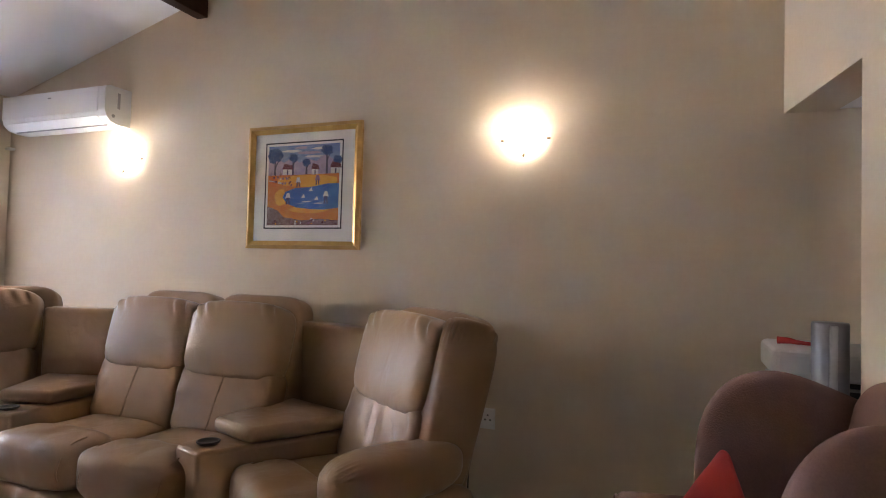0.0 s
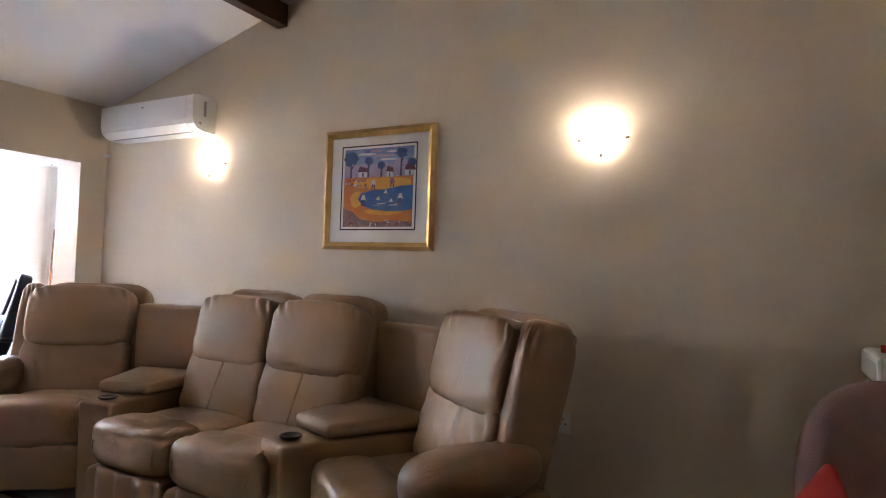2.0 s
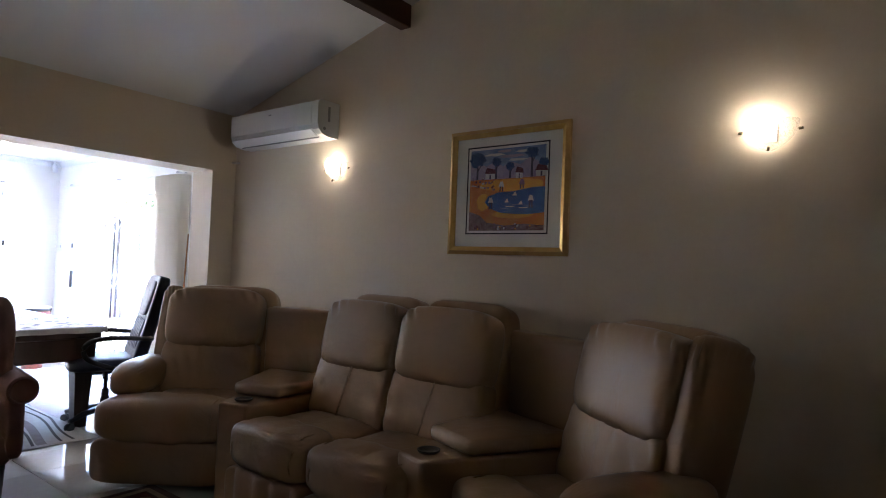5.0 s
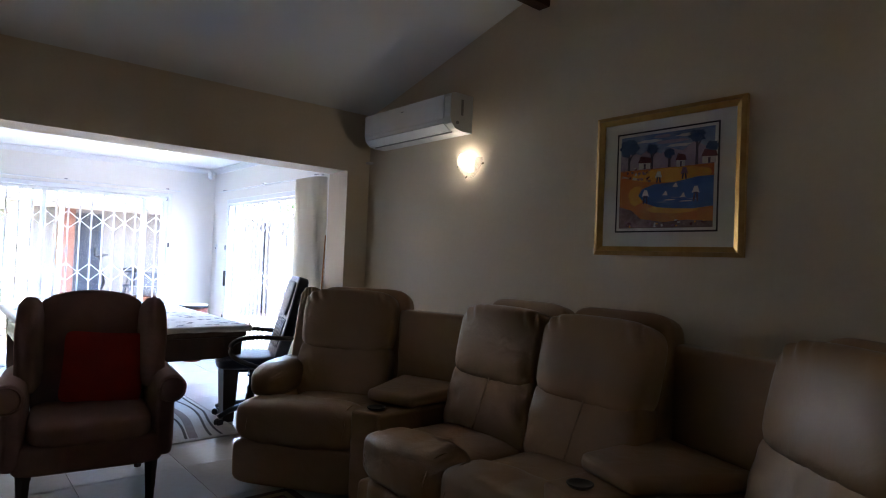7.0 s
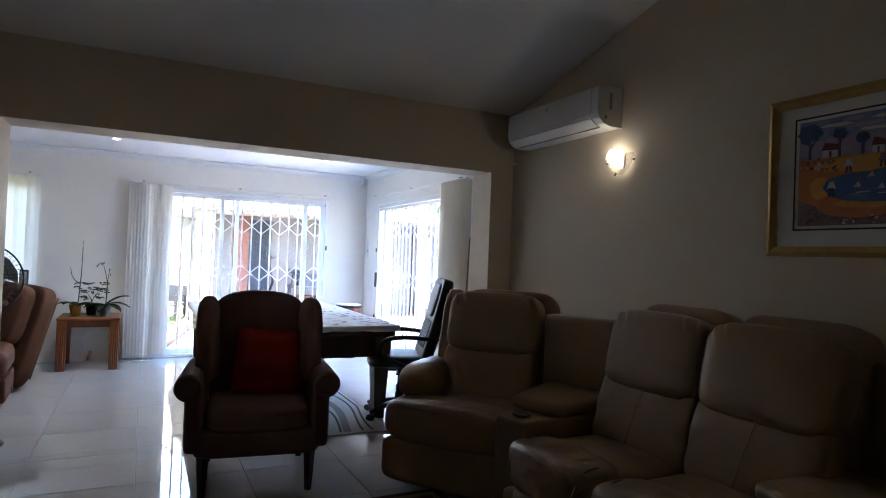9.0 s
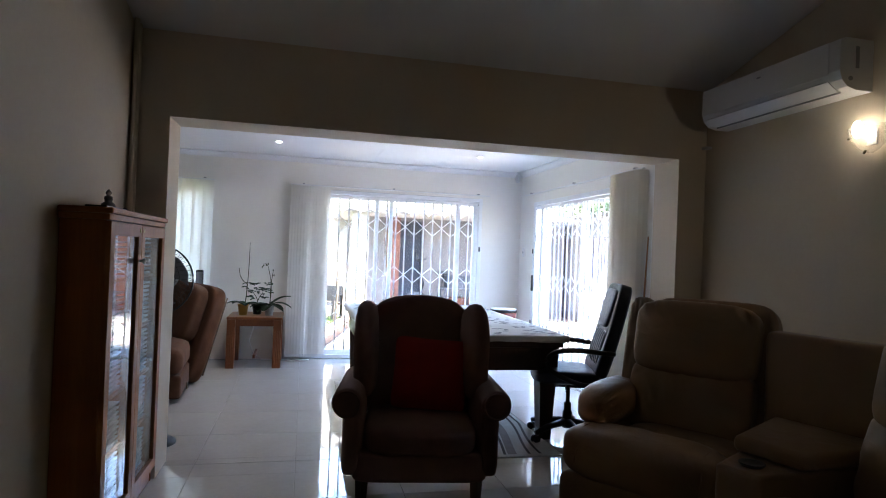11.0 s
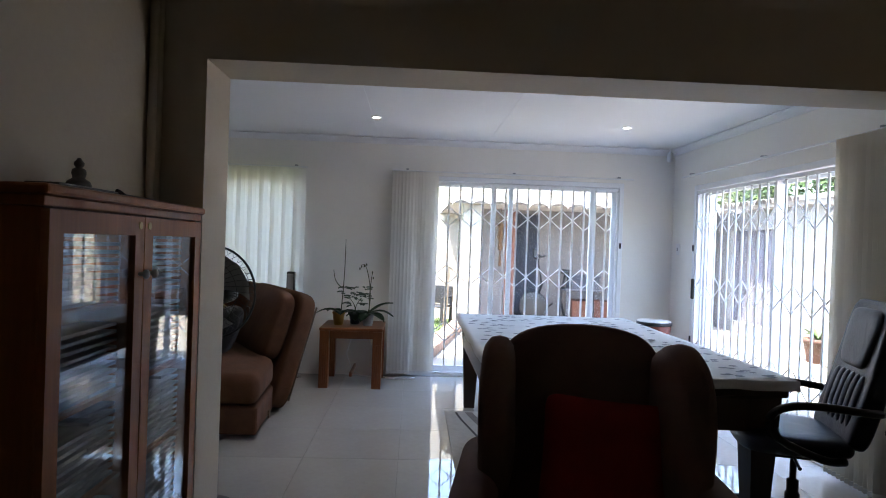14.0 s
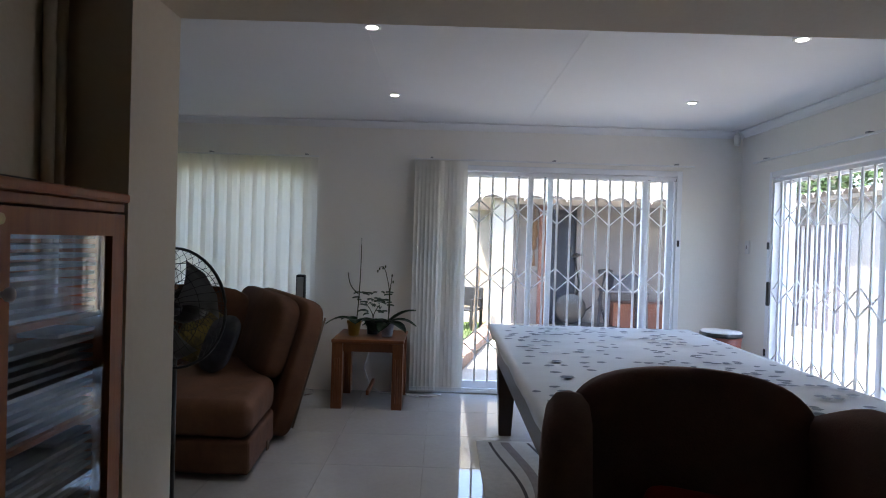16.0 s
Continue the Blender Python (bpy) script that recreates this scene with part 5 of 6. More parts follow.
part("socket_plate", boxed(-9.898, -9.885, 0.55, 0.72, 0.36, 0.45, bevel=0.004), M_WHITEPLASTIC, th)

# ---- brown corner sofa ----
def prism(outline, z0, z1, bevel, seg=3):
    """An upright block over a plan outline, its edges rounded."""
    bm = bmesh.new()
    lo = [bm.verts.new((x, y, z0)) for x, y in outline]
    hi = [bm.verts.new((x, y, z1)) for x, y in outline]
    k = len(outline)
    for i in range(k):
        bm.faces.new((lo[i], lo[(i + 1) % k], hi[(i + 1) % k], hi[i]))
    bm.faces.new(lo[::-1]); bm.faces.new(hi)
    bmesh.ops.recalc_face_normals(bm, faces=bm.faces)
    bmesh.ops.bevel(bm, geom=bm.edges[:], offset=bevel, segments=seg, affect="EDGES", profile=0.5)
    return bm
th = thing("suede_corner_sofa", "rust-brown suede corner sofa unit with a leaning back", "sofa", pose(-8.40, -0.30, 0))
plan = [(0.68, 0.43), (0.02, 0.385), (-0.72, -0.06), (-0.72, -0.45), (0.64, -0.45)]
part("base", prism(plan, 0.035, 0.235, 0.025), M_BROWNSOFA, th)
part("seat_cushion", prism([(x * 1.01, y * 1.01) for x, y in plan], 0.236, 0.455, 0.075, 5), M_BROWNSOFA, th, smooth=True)
splay = pose(0, 0, 0, -16, 0, 30).to_3x3()
part("back_frame", pillow(bmesh.new(), (-0.70, 0.157, 0.475), (1.54, 0.17, 0.985), 7, 18, m=splay), M_BROWNSOFA, th, smooth=True)
part("back_cushion", pillow(bmesh.new(), (-0.645, 0.068, 0.685), (1.44, 0.19, 0.60), 5, 20, m=splay), M_BROWNSOFA, th, smooth=True)
part("back_piping", tube(bmesh.new(), [Vector((-0.53, 0.255, 0.50)) + splay @ Vector((0.56, 0.072, z)) for z in (-0.40, -0.2, 0.0, 0.2, 0.38)], 0.008, 6), M_PIPING, th, smooth=True)
part("strap", boxed(0.20, 0.24, 0.40, 0.408, 0.03, 0.09), M_PIPING, th, "dark fabric strap")

th = thing("suede_sofa", "rust-brown suede sofa unit against the window wall", "sofa", pose(-8.62, -1.52, 0, 0, 0, 90))
part("base", boxed(-0.74, 0.74, -0.45, 0.45, 0.035, 0.235, bevel=0.025), M_BROWNSOFA, th)
for xc in (-0.37, 0.37):
    part("seat_cushion", pillow(bmesh.new(), (xc, -0.05, 0.345), (0.74, 0.82, 0.22), 4.5, 12), M_BROWNSOFA, th, smooth=True)
    part("back_cushion", pillow(bmesh.new(), (xc, 0.34, 0.62), (0.74, 0.18, 0.44), 4.2, 12, m=rot(-14)), M_BROWNSOFA, th, smooth=True)
part("back_frame", pillow(bmesh.new(), (0.2, 0.50, 0.52), (1.96, 0.17, 0.96), 7, 12, m=rot(-14)), M_BROWNSOFA, th, smooth=True)
M_PATCH = mat("yellow_black_patterned_cotton", (0.50, 0.36, 0.08), (0.03, 0.03, 0.04), rough=0.85, scale=9, bump=0.3, bump_scale=250)
M_PATCH2 = mat("navy_white_patterned_cotton", (0.02, 0.021, 0.028), (0.07, 0.07, 0.075), rough=0.85, scale=7, bump=0.3, bump_scale=250)
for label, mm, material in (("yellow and black patterned scatter cushion on the suede corner sofa", pose(-8.86, -0.62, 0.64, -22, 8, 66), M_PATCH), ("dark patterned scatter cushion on the suede corner sofa", pose(-8.55, -0.36, 0.64, -24, -6, 42), M_PATCH2)):
    ob = tagged(part("scatter_cushion", pillow(bmesh.new(), (0, 0, 0), (0.42, 0.16, 0.42), 2.6, 12, shape=lambda x, y, z: (x * (1 + 0.1 * abs(z) ** 3), y * max(0.12, (1 - 0.75 * max(abs(x), abs(z)) ** 4)), z * (1 + 0.1 * abs(x) ** 3))), material, smooth=True), label, "cushion")
    ob.matrix_basis = mm

# ---- tower speaker, fan ----
th = thing("tower_speaker", "slim black tower speaker on a round base", "speaker", pose(-9.72, -0.07, 0))
part("base_plate", lathe(bmesh.new(), [(0.13, 0), (0.13, 0.008), (0.12, 0.016), (0.03, 0.022)], 32), M_CHROME, th, "round glossy base", smooth=True)
part("stand", rod(bmesh.new(), (0, 0, 0.02), (0, 0, 0.55), 0.018), M_GREYPLASTIC, th, smooth=True)
part("body", boxed(-0.035, 0.035, -0.04, 0.04, 0.50, 1.07, bevel=0.012), M_BLACKPLASTIC, th)
part("grille", boxed(0.035, 0.039, -0.03, 0.03, 0.55, 1.05), M_GREYPLASTIC, th)

M_FANBLADE = mat("smoky_grey_plastic", (0.20, 0.20, 0.21), rough=0.3, scale=8)
th = thing("pedestal_fan", "black pedestal fan with round wire guard", "fan", pose(-6.66, 0.16, 0))
part("base", lathe(bmesh.new(), [(0.145, 0), (0.145, 0.012), (0.12, 0.03), (0.04, 0.05), (0.03, 0.09)], 32), M_BLACKPLASTIC, th, smooth=True)
part("pole", rod(bmesh.new(), (0, 0, 0.05), (0, 0, 1.05), 0.014), M_BLACKPLASTIC, th, smooth=True)
FM = pose(0, 0, 1.12, 0, 90, -12)
part("motor", lathe(bmesh.new(), [(0.03, -0.16), (0.065, -0.14), (0.07, -0.05), (0.05, -0.02)], 20, m=FM), M_BLACKPLASTIC, th, smooth=True)
part("hub", lathe(bmesh.new(), [(0.035, 0.0), (0.035, 0.04), (0.02, 0.05)], 20, m=FM), M_BLACKPLASTIC, th, smooth=True)
for k in range(3):
    bm = bmesh.new()
    a0 = 2 * math.pi * k / 3
    vs = []
    for i in range(6):
        for j in range(4):
            r_, a = 0.035 + 0.165 * i / 5, a0 + (j / 3 - 0.5) * (0.5 + 0.9 * i / 5)
            vs.append(bm.verts.new(FM @ Vector((r_ * math.cos(a), r_ * math.sin(a), 0.02 + 0.03 * (j / 3 - 0.5)))))
    for i in range(5):
        for j in range(3):
            bm.faces.new((vs[i * 4 + j], vs[i * 4 + j + 1], vs[(i + 1) * 4 + j + 1], vs[(i + 1) * 4 + j]))
    bmesh.ops.solidify(bm, geom=bm.faces[:], thickness=0.003)
    part("blade", bm, M_FANBLADE, th, "smoky grey plastic blade", smooth=True)
ring = lambda R, z: [FM @ Vector((R * math.cos(2 * math.pi * i / 40), R * math.sin(2 * math.pi * i / 40), z)) for i in range(40)]
part("rim", tube(bmesh.new(), ring(0.232, 0.02), 0.006, 6, closed=True), M_BLACKPLASTIC, th, smooth=True)
for sgn in (1, -1):
    wire = None
    for i in range(40):
        turn = FM @ Matrix.Rotation(2 * math.pi * i / 40, 4, "Z")
        if wire is None:
            ob = part("guard_wire", tube(bmesh.new(), [Vector((R * math.cos(tw), R * math.sin(tw), 0.02 + sgn * h)) for R, h, tw in ((0.04, 0.085, 0.25), (0.12, 0.082, 0.15), (0.19, 0.06, 0.06), (0.232, 0.0, 0))], 0.0011, 4), M_BLACKPLASTIC, th)
            wire = ob.data
        else:
            ob = new("guard_wire", wire)
            ob.parent = th
        ob.matrix_basis = turn
    for R, h in ((0.10, 0.084), (0.17, 0.07)):
        part("guard_ring", tube(bmesh.new(), ring(R, 0.02 + sgn * h), 0.0014, 4, closed=True), M_BLACKPLASTIC, th)

# ---- drum ----
M_DRUM = mat("red_painted_drum_wood", (0.28, 0.06, 0.03), (0.10, 0.03, 0.02), rough=0.5, scale=16, bump=0.2)
th = thing("hand_drum", "red-brown wooden hand drum with pale skin", "drum", pose(-9.45, 3.60, 0) @ Matrix.Diagonal((1, 1, 1.14, 1)))
part("shell", lathe(bmesh.new(), [(0.11, 0), (0.085, 0.12), (0.09, 0.25), (0.15, 0.45), (0.165, 0.60)], 28), M_DRUM, th, smooth=True)
part("hoop", lathe(bmesh.new(), [(0.163, 0.585), (0.172, 0.588), (0.172, 0.612), (0.163, 0.616)], 28), M_BLACKPLASTIC, th, smooth=True)
part("skin", lathe(bmesh.new(), [(0.165, 0.612), (0.16, 0.624), (0.01, 0.626)], 28), M_MAT, th, "pale drum skin", smooth=True)

# ---- cue rack ----
M_CUE = mat("varnished_cue_wood", (0.42, 0.20, 0.07), (0.30, 0.12, 0.04), rough=0.3, scale=8, stretch=(1, 1, 0.1))
th = thing("cue_rack", "dark wooden cue rack with snooker cues", "cue rack", pose(-6.55, 3.80, 0))
part("shelf", boxed(-0.15, 0.15, -0.05, 0.10, 0.0, 0.03, bevel=0.005), M_DARKWOOD, th)
part("holder", boxed(-0.15, 0.15, -0.03, 0.10, 0.44, 0.47, bevel=0.005), M_DARKWOOD, th)
for x in (-0.145, 0.145):
    part("upright", boxed(x - 0.012, x + 0.012, 0.06, 0.10, 0.03, 0.44), M_DARKWOOD, th)
for i, (x, top, tilt) in enumerate(((-0.09, 1.58, 0.01), (-0.02, 1.36, 0.03), (0.05, 1.60, -0.02), (0.10, 1.30, 0.02))):
    th2 = part("cue", rod(bmesh.new(), (x, 0.0, 0.03), (x + tilt, 0.05, top), 0.014, 0.006, n=10), M_CUE, th, smooth=True)
    part("cue_butt", rod(bmesh.new(), (x, 0.0, 0.031), (x + tilt * 0.25, 0.0125, 0.42), 0.0155, 0.0135, n=10), M_BLACKPLASTIC, th2, smooth=True)

# ---- downlights, sensor, switch ----
for x, y in ((-7.43, 0.80), (-7.42, 3.01), (-8.86, 0.80), (-8.83, 3.03)):
    th = thing("downlight", "small recessed white ceiling downlight, lit", "downlight", pose(x, y, ZC), group="sun room downlights")
    part("trim_ring", lathe(bmesh.new(), [(0.032, 0), (0.045, 0), (0.045, -0.004), (0.034, -0.007), (0.030, -0.004)], 24), M_WHITEPLASTIC, th, smooth=True)
    part("lens", lathe(bmesh.new(), [(0.030, -0.001), (0.029, -0.004), (0.005, -0.005)], 20), M_BULB, th, "glowing lens")
    sp = new("downlight_light", bpy.data.lights.new("downlight_light", "SPOT"))
    sp.data.energy, sp.data.spot_size, sp.data.color, sp.data.shadow_soft_size = 1.0, radians(76), (1, 0.95, 0.88), 0.03
    sp.parent = th
    sp.matrix_basis = Matrix.Translation((0, 0, -0.012))
th = thing("motion_sensor", "small white alarm sensor in ceiling corner", "sensor", pose(-9.80, 3.85, 2.41, 0, 0, -45))
part("housing", pillow(bmesh.new(), (0, 0, 0), (0.07, 0.05, 0.11), 4, 8), M_WHITEPLASTIC, th, smooth=True)
part("bracket", rod(bmesh.new(), (0, 0.0, 0.04), (0, 0.0, 0.088), 0.012), M_WHITEPLASTIC, th)
part("sensor_window", pillow(bmesh.new(), (0, -0.022, -0.01), (0.045, 0.014, 0.05), 3, 6), M_GREYPLASTIC, th, smooth=True)
th = thing("light_switch", "small white light switch on the wall", "switch", pose(-9.74, YR, 1.435))
part("plate", boxed(-0.035, 0.035, -0.01, 0, -0.06, 0.06, bevel=0.004), M_WHITEPLASTIC, th)
part("rocker", boxed(-0.01, 0.01, -0.014, -0.01, -0.016, 0.016, bevel=0.002), M_GREYPLASTIC, th)

# ---- passage things ----
th = thing("hifi_cabinet", "dark stereo rack with a white top in the passage", "cabinet", pose(-0.33, 3.68, 0))
part("body", boxed(-0.40, 0.40, -0.20, 0.20, 0, 0.95, bevel=0.006), M_GREYPLASTIC, th)
part("amplifier_front", boxed(-0.37, 0.37, -0.208, -0.200, 0.85, 0.94), M_BLACKPLASTIC, th)
part("side_inset", boxed(-0.408, -0.40, -0.17, 0.17, 0.85, 0.94), M_BLACKPLASTIC, th)
for k in range(3):
    part("drawer_front", boxed(-0.37, 0.37, -0.208, -0.200, 0.08 + k * 0.25, 0.31 + k * 0.25, bevel=0.003), M_BLACKPLASTIC, th)
part("white_top", boxed(-0.42, 0.42, -0.22, 0.20, 0.97, 1.085, bevel=0.025, seg=3), M_WHITEPLASTIC, th, "white plastic top")
part("gap", boxed(-0.39, 0.39, -0.19, 0.19, 0.95, 0.97), M_BLACKPLASTIC, th)
ob = tagged(part("red_torch", tube(bmesh.new(), [(-0.10, 0, 0.022), (-0.04, 0, 0.024), (0.0, 0, 0.018), (0.10, 0, 0.014)], lambda u: 0.022 - 0.013 * u, 10), M_RED, smooth=True), "small red plastic tool lying on the white top", "tool")
ob.matrix_basis = pose(-0.645, 3.62, 1.0855, 0, 0, -20) @ Matrix.Scale(0.7, 4)
th = thing("column_speaker", "grey cylindrical column speaker in the passage", "speaker", pose(-0.60, 3.26, 0))
part("foot", lathe(bmesh.new(), [(0.12, 0), (0.12, 0.02), (0.06, 0.03)], 28), M_GREYPLASTIC, th, smooth=True)
M_SILVER = mat("silver_grey_plastic", (0.22, 0.22, 0.24), (0.19, 0.19, 0.21), rough=0.3, scale=8, metal=0.3)
part("column", lathe(bmesh.new(), [(0.052, 0.03), (0.056, 0.6), (0.057, 1.20), (0.054, 1.208), (0.0, 1.208)], 28), M_SILVER, th, smooth=True)
part("grille", boxed(-0.012, 0.012, -0.061, -0.05, 0.1, 1.20, bevel=0.003), M_GREYPLASTIC, th)

# ---- outside: ground, yard walls, buildings, planting ----
M_PAVE = mat("pale_concrete_paving", (0.31, 0.28, 0.24), (0.25, 0.225, 0.195), rough=0.9, scale=3, bump=0.4, bump_scale=40, fine=0.2)
M_GROUND = mat("dry_earth_ground", (0.30, 0.26, 0.18), (0.22, 0.20, 0.13), rough=0.95, scale=1.2, bump=0.4)
M_YARDWALL = mat("whitewashed_yard_wall", (0.33, 0.30, 0.25), (0.29, 0.26, 0.215), rough=0.85, scale=2.2, bump=0.4, bump_scale=30, fine=0.1)
# darker copy of M_YARDWALL, with the garden side's shade put into the colour
M_SIDEWALL_SHADED = mat("shaded_garden_wall_paint", (0.25, 0.245, 0.24), (0.215, 0.21, 0.205), rough=0.85, scale=2.2, bump=0.4, bump_scale=30, fine=0.1)
M_LILAC = mat("grey_lilac_plaster", (0.175, 0.155, 0.15), (0.14, 0.125, 0.12), rough=0.85, scale=2.5, bump=0.3, bump_scale=30)
M_PAVER = mat("worn_brick_paver", (0.30, 0.20, 0.155), (0.22, 0.145, 0.11), rough=0.9, scale=9, bump=0.5, bump_scale=60, random_tint=0.12)
M_BRICK = mat("red_face_brick", (0.17, 0.07, 0.048), (0.12, 0.048, 0.032), rough=0.85, scale=9, bump=0.5, bump_scale=60, random_tint=0.15)
M_CLAY = mat("weathered_roof_tile", (0.34, 0.32, 0.31), (0.25, 0.235, 0.225), rough=0.85, scale=8, bump=0.3, random_tint=0.12)
M_GRASS = mat("grass_blades", (0.10, 0.16, 0.04), (0.06, 0.10, 0.03), rough=0.8, scale=4, random_tint=0.3, island=True)
M_GRASSBED = mat("grass_bed", (0.09, 0.13, 0.04), (0.06, 0.09, 0.03), rough=0.95, scale=6, bump=0.6)
M_TREE = mat("tree_leaf", (0.07, 0.12, 0.03), (0.04, 0.08, 0.02), rough=0.6, scale=4, random_tint=0.35, island=True)
M_BARK = mat("grey_bark", (0.14, 0.11, 0.08), (0.09, 0.07, 0.05), rough=0.9, scale=12, stretch=(1, 1, 0.3), bump=0.8)
M_BLUE = mat("blue_plastic", (0.03, 0.20, 0.45), rough=0.4, scale=6)
M_TERRA = mat("terracotta", (0.11, 0.055, 0.04), (0.085, 0.042, 0.03), rough=0.8, scale=10)

structure("ground", "dry earth ground reaching the horizon", "ground", boxed(-900, 900, -900, 900, -0.6, -0.13), M_GROUND)
structure("pavement", "pale concrete yard paving", "paving", boxed(-17.5, XF - T, -6, 10, -0.14, -0.045), M_PAVE)
structure("pavement_side", "pale concrete paving beside the garden door", "paving", boxed(XF - T, 2, YR + T, 10, -0.14, -0.045), M_PAVE)

# yard walls
structure("yard_wall", "tall whitewashed yard wall", "wall", boxed(-17.7, -17.4, -6, 10, -0.13, 3.6), M_YARDWALL)
structure("yard_wall_side", "whitewashed garden boundary wall", "wall", boxed(-17.4, 2.2, 8.2, 8.45, -0.13, 1.88), M_SIDEWALL_SHADED)
structure("yard_wall_left", "whitewashed yard wall", "wall", boxed(-17.4, XF - T, -3.3, -3.05, -0.13, 2.2), M_YARDWALL)

# outbuilding across the yard
OBX = -15.2
th = thing("outbuilding", "low plastered outbuilding with wavy tiled roof edge", "building", pose(0, 0, 0))
bm = boxed(OBX - 2.0, OBX, 2.2, 3.15, -0.06, 2.25)
box(bm, OBX - 2.0, OBX, 3.62, 7.0, -0.06, 2.25)
box(bm, OBX - 2.0, OBX, 3.15, 3.62, 2.05, 2.25)
box(bm, OBX - 2.0, OBX - 1.8, 3.15, 3.62, -0.06, 2.05)
part("wall", bm, M_LILAC, th)
part("door", boxed(OBX - 0.12, OBX - 0.07, 3.15, 3.62, -0.05, 2.05), mat("dark_blue_grey_door", (0.02, 0.024, 0.036), rough=0.8, scale=5), th, "dark painted door")
part("door_jamb", boxed(OBX - 0.02, OBX + 0.03, 2.93, 3.14, -0.05, 2.15, bevel=0.01), M_BRICK, th, "red brick pier")
part("roof", boxed(OBX - 2.2, OBX + 1.45, 1.75, 6.9, 0, 0.05, m=pose(0, 0, 2.12)), M_CLAY, th)
for y in (2.0, 4.85):
    part("pillar", boxed(OBX + 1.0, OBX + 1.3, y, y + 0.32, -0.06, 2.12, bevel=0.01, seg=1), M_YARDWALL, th, "white plastered patio pillar")
part("back_bench", boxed(OBX, OBX + 0.45, 4.2, 6.0, -0.05, 0.42, bevel=0.01, seg=1), M_BRICK, th, "low brick ledge")
me = None
for i in range(15):
    if me is None:
        bm = bmesh.new()
        n = 10
        a = [bm.verts.new((0.10, 0.165 * math.cos(math.pi * k / n), 0.10 * math.sin(math.pi * k / n))) for k in range(n + 1)]
        b = [bm.verts.new((-0.6, 0.165 * math.cos(math.pi * k / n), 0.12 + 0.10 * math.sin(math.pi * k / n))) for k in range(n + 1)]
        for k in range(n):
            bm.faces.new((a[k], a[k + 1], b[k + 1], b[k]))
        bmesh.ops.solidify(bm, geom=bm.faces[:], thickness=0.014)
        ob = part("roof_tile", bm, M_CLAY, th, smooth=True)
        me = ob.data
    else:
        ob = new("roof_tile", me)
        ob.parent = th
    ob.matrix_basis = pose(OBX + 1.45, 1.95 + i * 0.33, 2.06)

# grass strip with brick edge
GX0, GX1, GY0, GY1 = -15.0, -10.9, -2.9, 1.75
bm = bmesh.new()
vs = [bm.verts.new((x, y, z)) for z in (-0.06, -0.02) for x, y in ((GX0, GY0), (GX1, GY0), (GX1, 1.24), (GX0, 2.16))]
for f in ((3, 2, 1, 0), (4, 5, 6, 7), (0, 1, 5, 4), (1, 2, 6, 5), (2, 3, 7, 6), (3, 0, 4, 7)):
    bm.faces.new([vs[i] for i in f])
structure("lawn", "small green lawn in the yard", "lawn", bm, M_GRASSBED)
rng = random.Random(9)
verts, faces = [], []
for k in range(5000):
    x = rng.uniform(GX0, GX1)
    y = rng.uniform(-0.6, 1.2 + (GX1 - x) * 0.225)
    a, h = rng.uniform(0, 6.28), rng.uniform(0.03, 0.07)
    dx, dy = 0.006 * math.cos(a), 0.006 * math.sin(a)
    b = len(verts)
    verts += [(x - dx, y - dy, -0.025), (x + dx, y + dy, -0.025), (x + rng.uniform(-0.03, 0.03), y + rng.uniform(-0.03, 0.03), h)]
    faces.append((b, b + 1, b + 2))
gm = bpy.data.meshes.new("grass")
gm.from_pydata(verts, [], faces)
gm.materials.append(M_GRASS)
tagged(new("grass", gm), "short green lawn grass", "grass", kind="stuff")
edge = thing("brick_edging", "low worn brick lawn edging", "edging", pose(0, 0, 0), kind="structure")
me = None
for i in range(36):
    x = GX1 + 0.06 - i * 0.115
    y = 1.30 + (GX1 - x) * 0.225
    if me is None:
        ob = part("brick", boxed(-0.053, 0.053, -0.11, 0.11, -0.05, 0.09, bevel=0.006, seg=1), M_PAVER, edge)
        me = ob.data
    else:
        ob = new("brick", me)
        ob.parent = edge
    ob.matrix_basis = pose(x, y, rng.uniform(-0.01, 0.01), 0, 0, -12.7 + rng.uniform(-3, 3))

# yard things
th = thing("wooden_post", "leaning weathered wooden post in the lawn", "post", pose(-12.9, 1.40, -0.02, 2, 3, 0))
part("post", boxed(-0.035, 0.035, -0.035, 0.035, 0, 1.0, bevel=0.006), M_BARK, th)
def garden_chair(m):
    th = thing("garden_chair", "black plastic garden chair on the lawn", "chair", m)
    part("seat", boxed(-0.24, 0.24, -0.24, 0.24, 0.36, 0.40, bevel=0.015), M_BLACKPLASTIC, th)
    part("backrest", boxed(-0.24, 0.24, 0.20, 0.24, 0.42, 0.80, bevel=0.015), M_BLACKPLASTIC, th)
    for x in (-0.21, 0.21):
        part("arm", boxed(x - 0.03, x + 0.03, -0.22, 0.24, 0.56, 0.59, bevel=0.01), M_BLACKPLASTIC, th)
        for y in (-0.21, 0.21):
            part("leg", boxed(x - 0.025, x + 0.025, y - 0.025, y + 0.025, 0, 0.56 if y < 0 else 0.42), M_BLACKPLASTIC, th)
garden_chair(pose(-14.2, 1.62, -0.02, 0, 0, 60) @ Matrix.Scale(0.85, 4))
th = thing("exercise_bike", "dark exercise bicycle by the outbuilding", "exercise bike", pose(-14.9, 3.78, -0.045, 0, 0, 0))
part("floor_frame", boxed(-0.25, 0.25, -0.5, 0.5, 0, 0.06), M_BLACKPLASTIC, th)
part("wheel", lathe(bmesh.new(), [(0.25, -0.03), (0.27, -0.02), (0.27, 0.02), (0.25, 0.03), (0.05, 0.03)], 28, m=pose(0, -0.3, 0.33, 0, 90, 0)), M_BLACKPLASTIC, th, smooth=True)
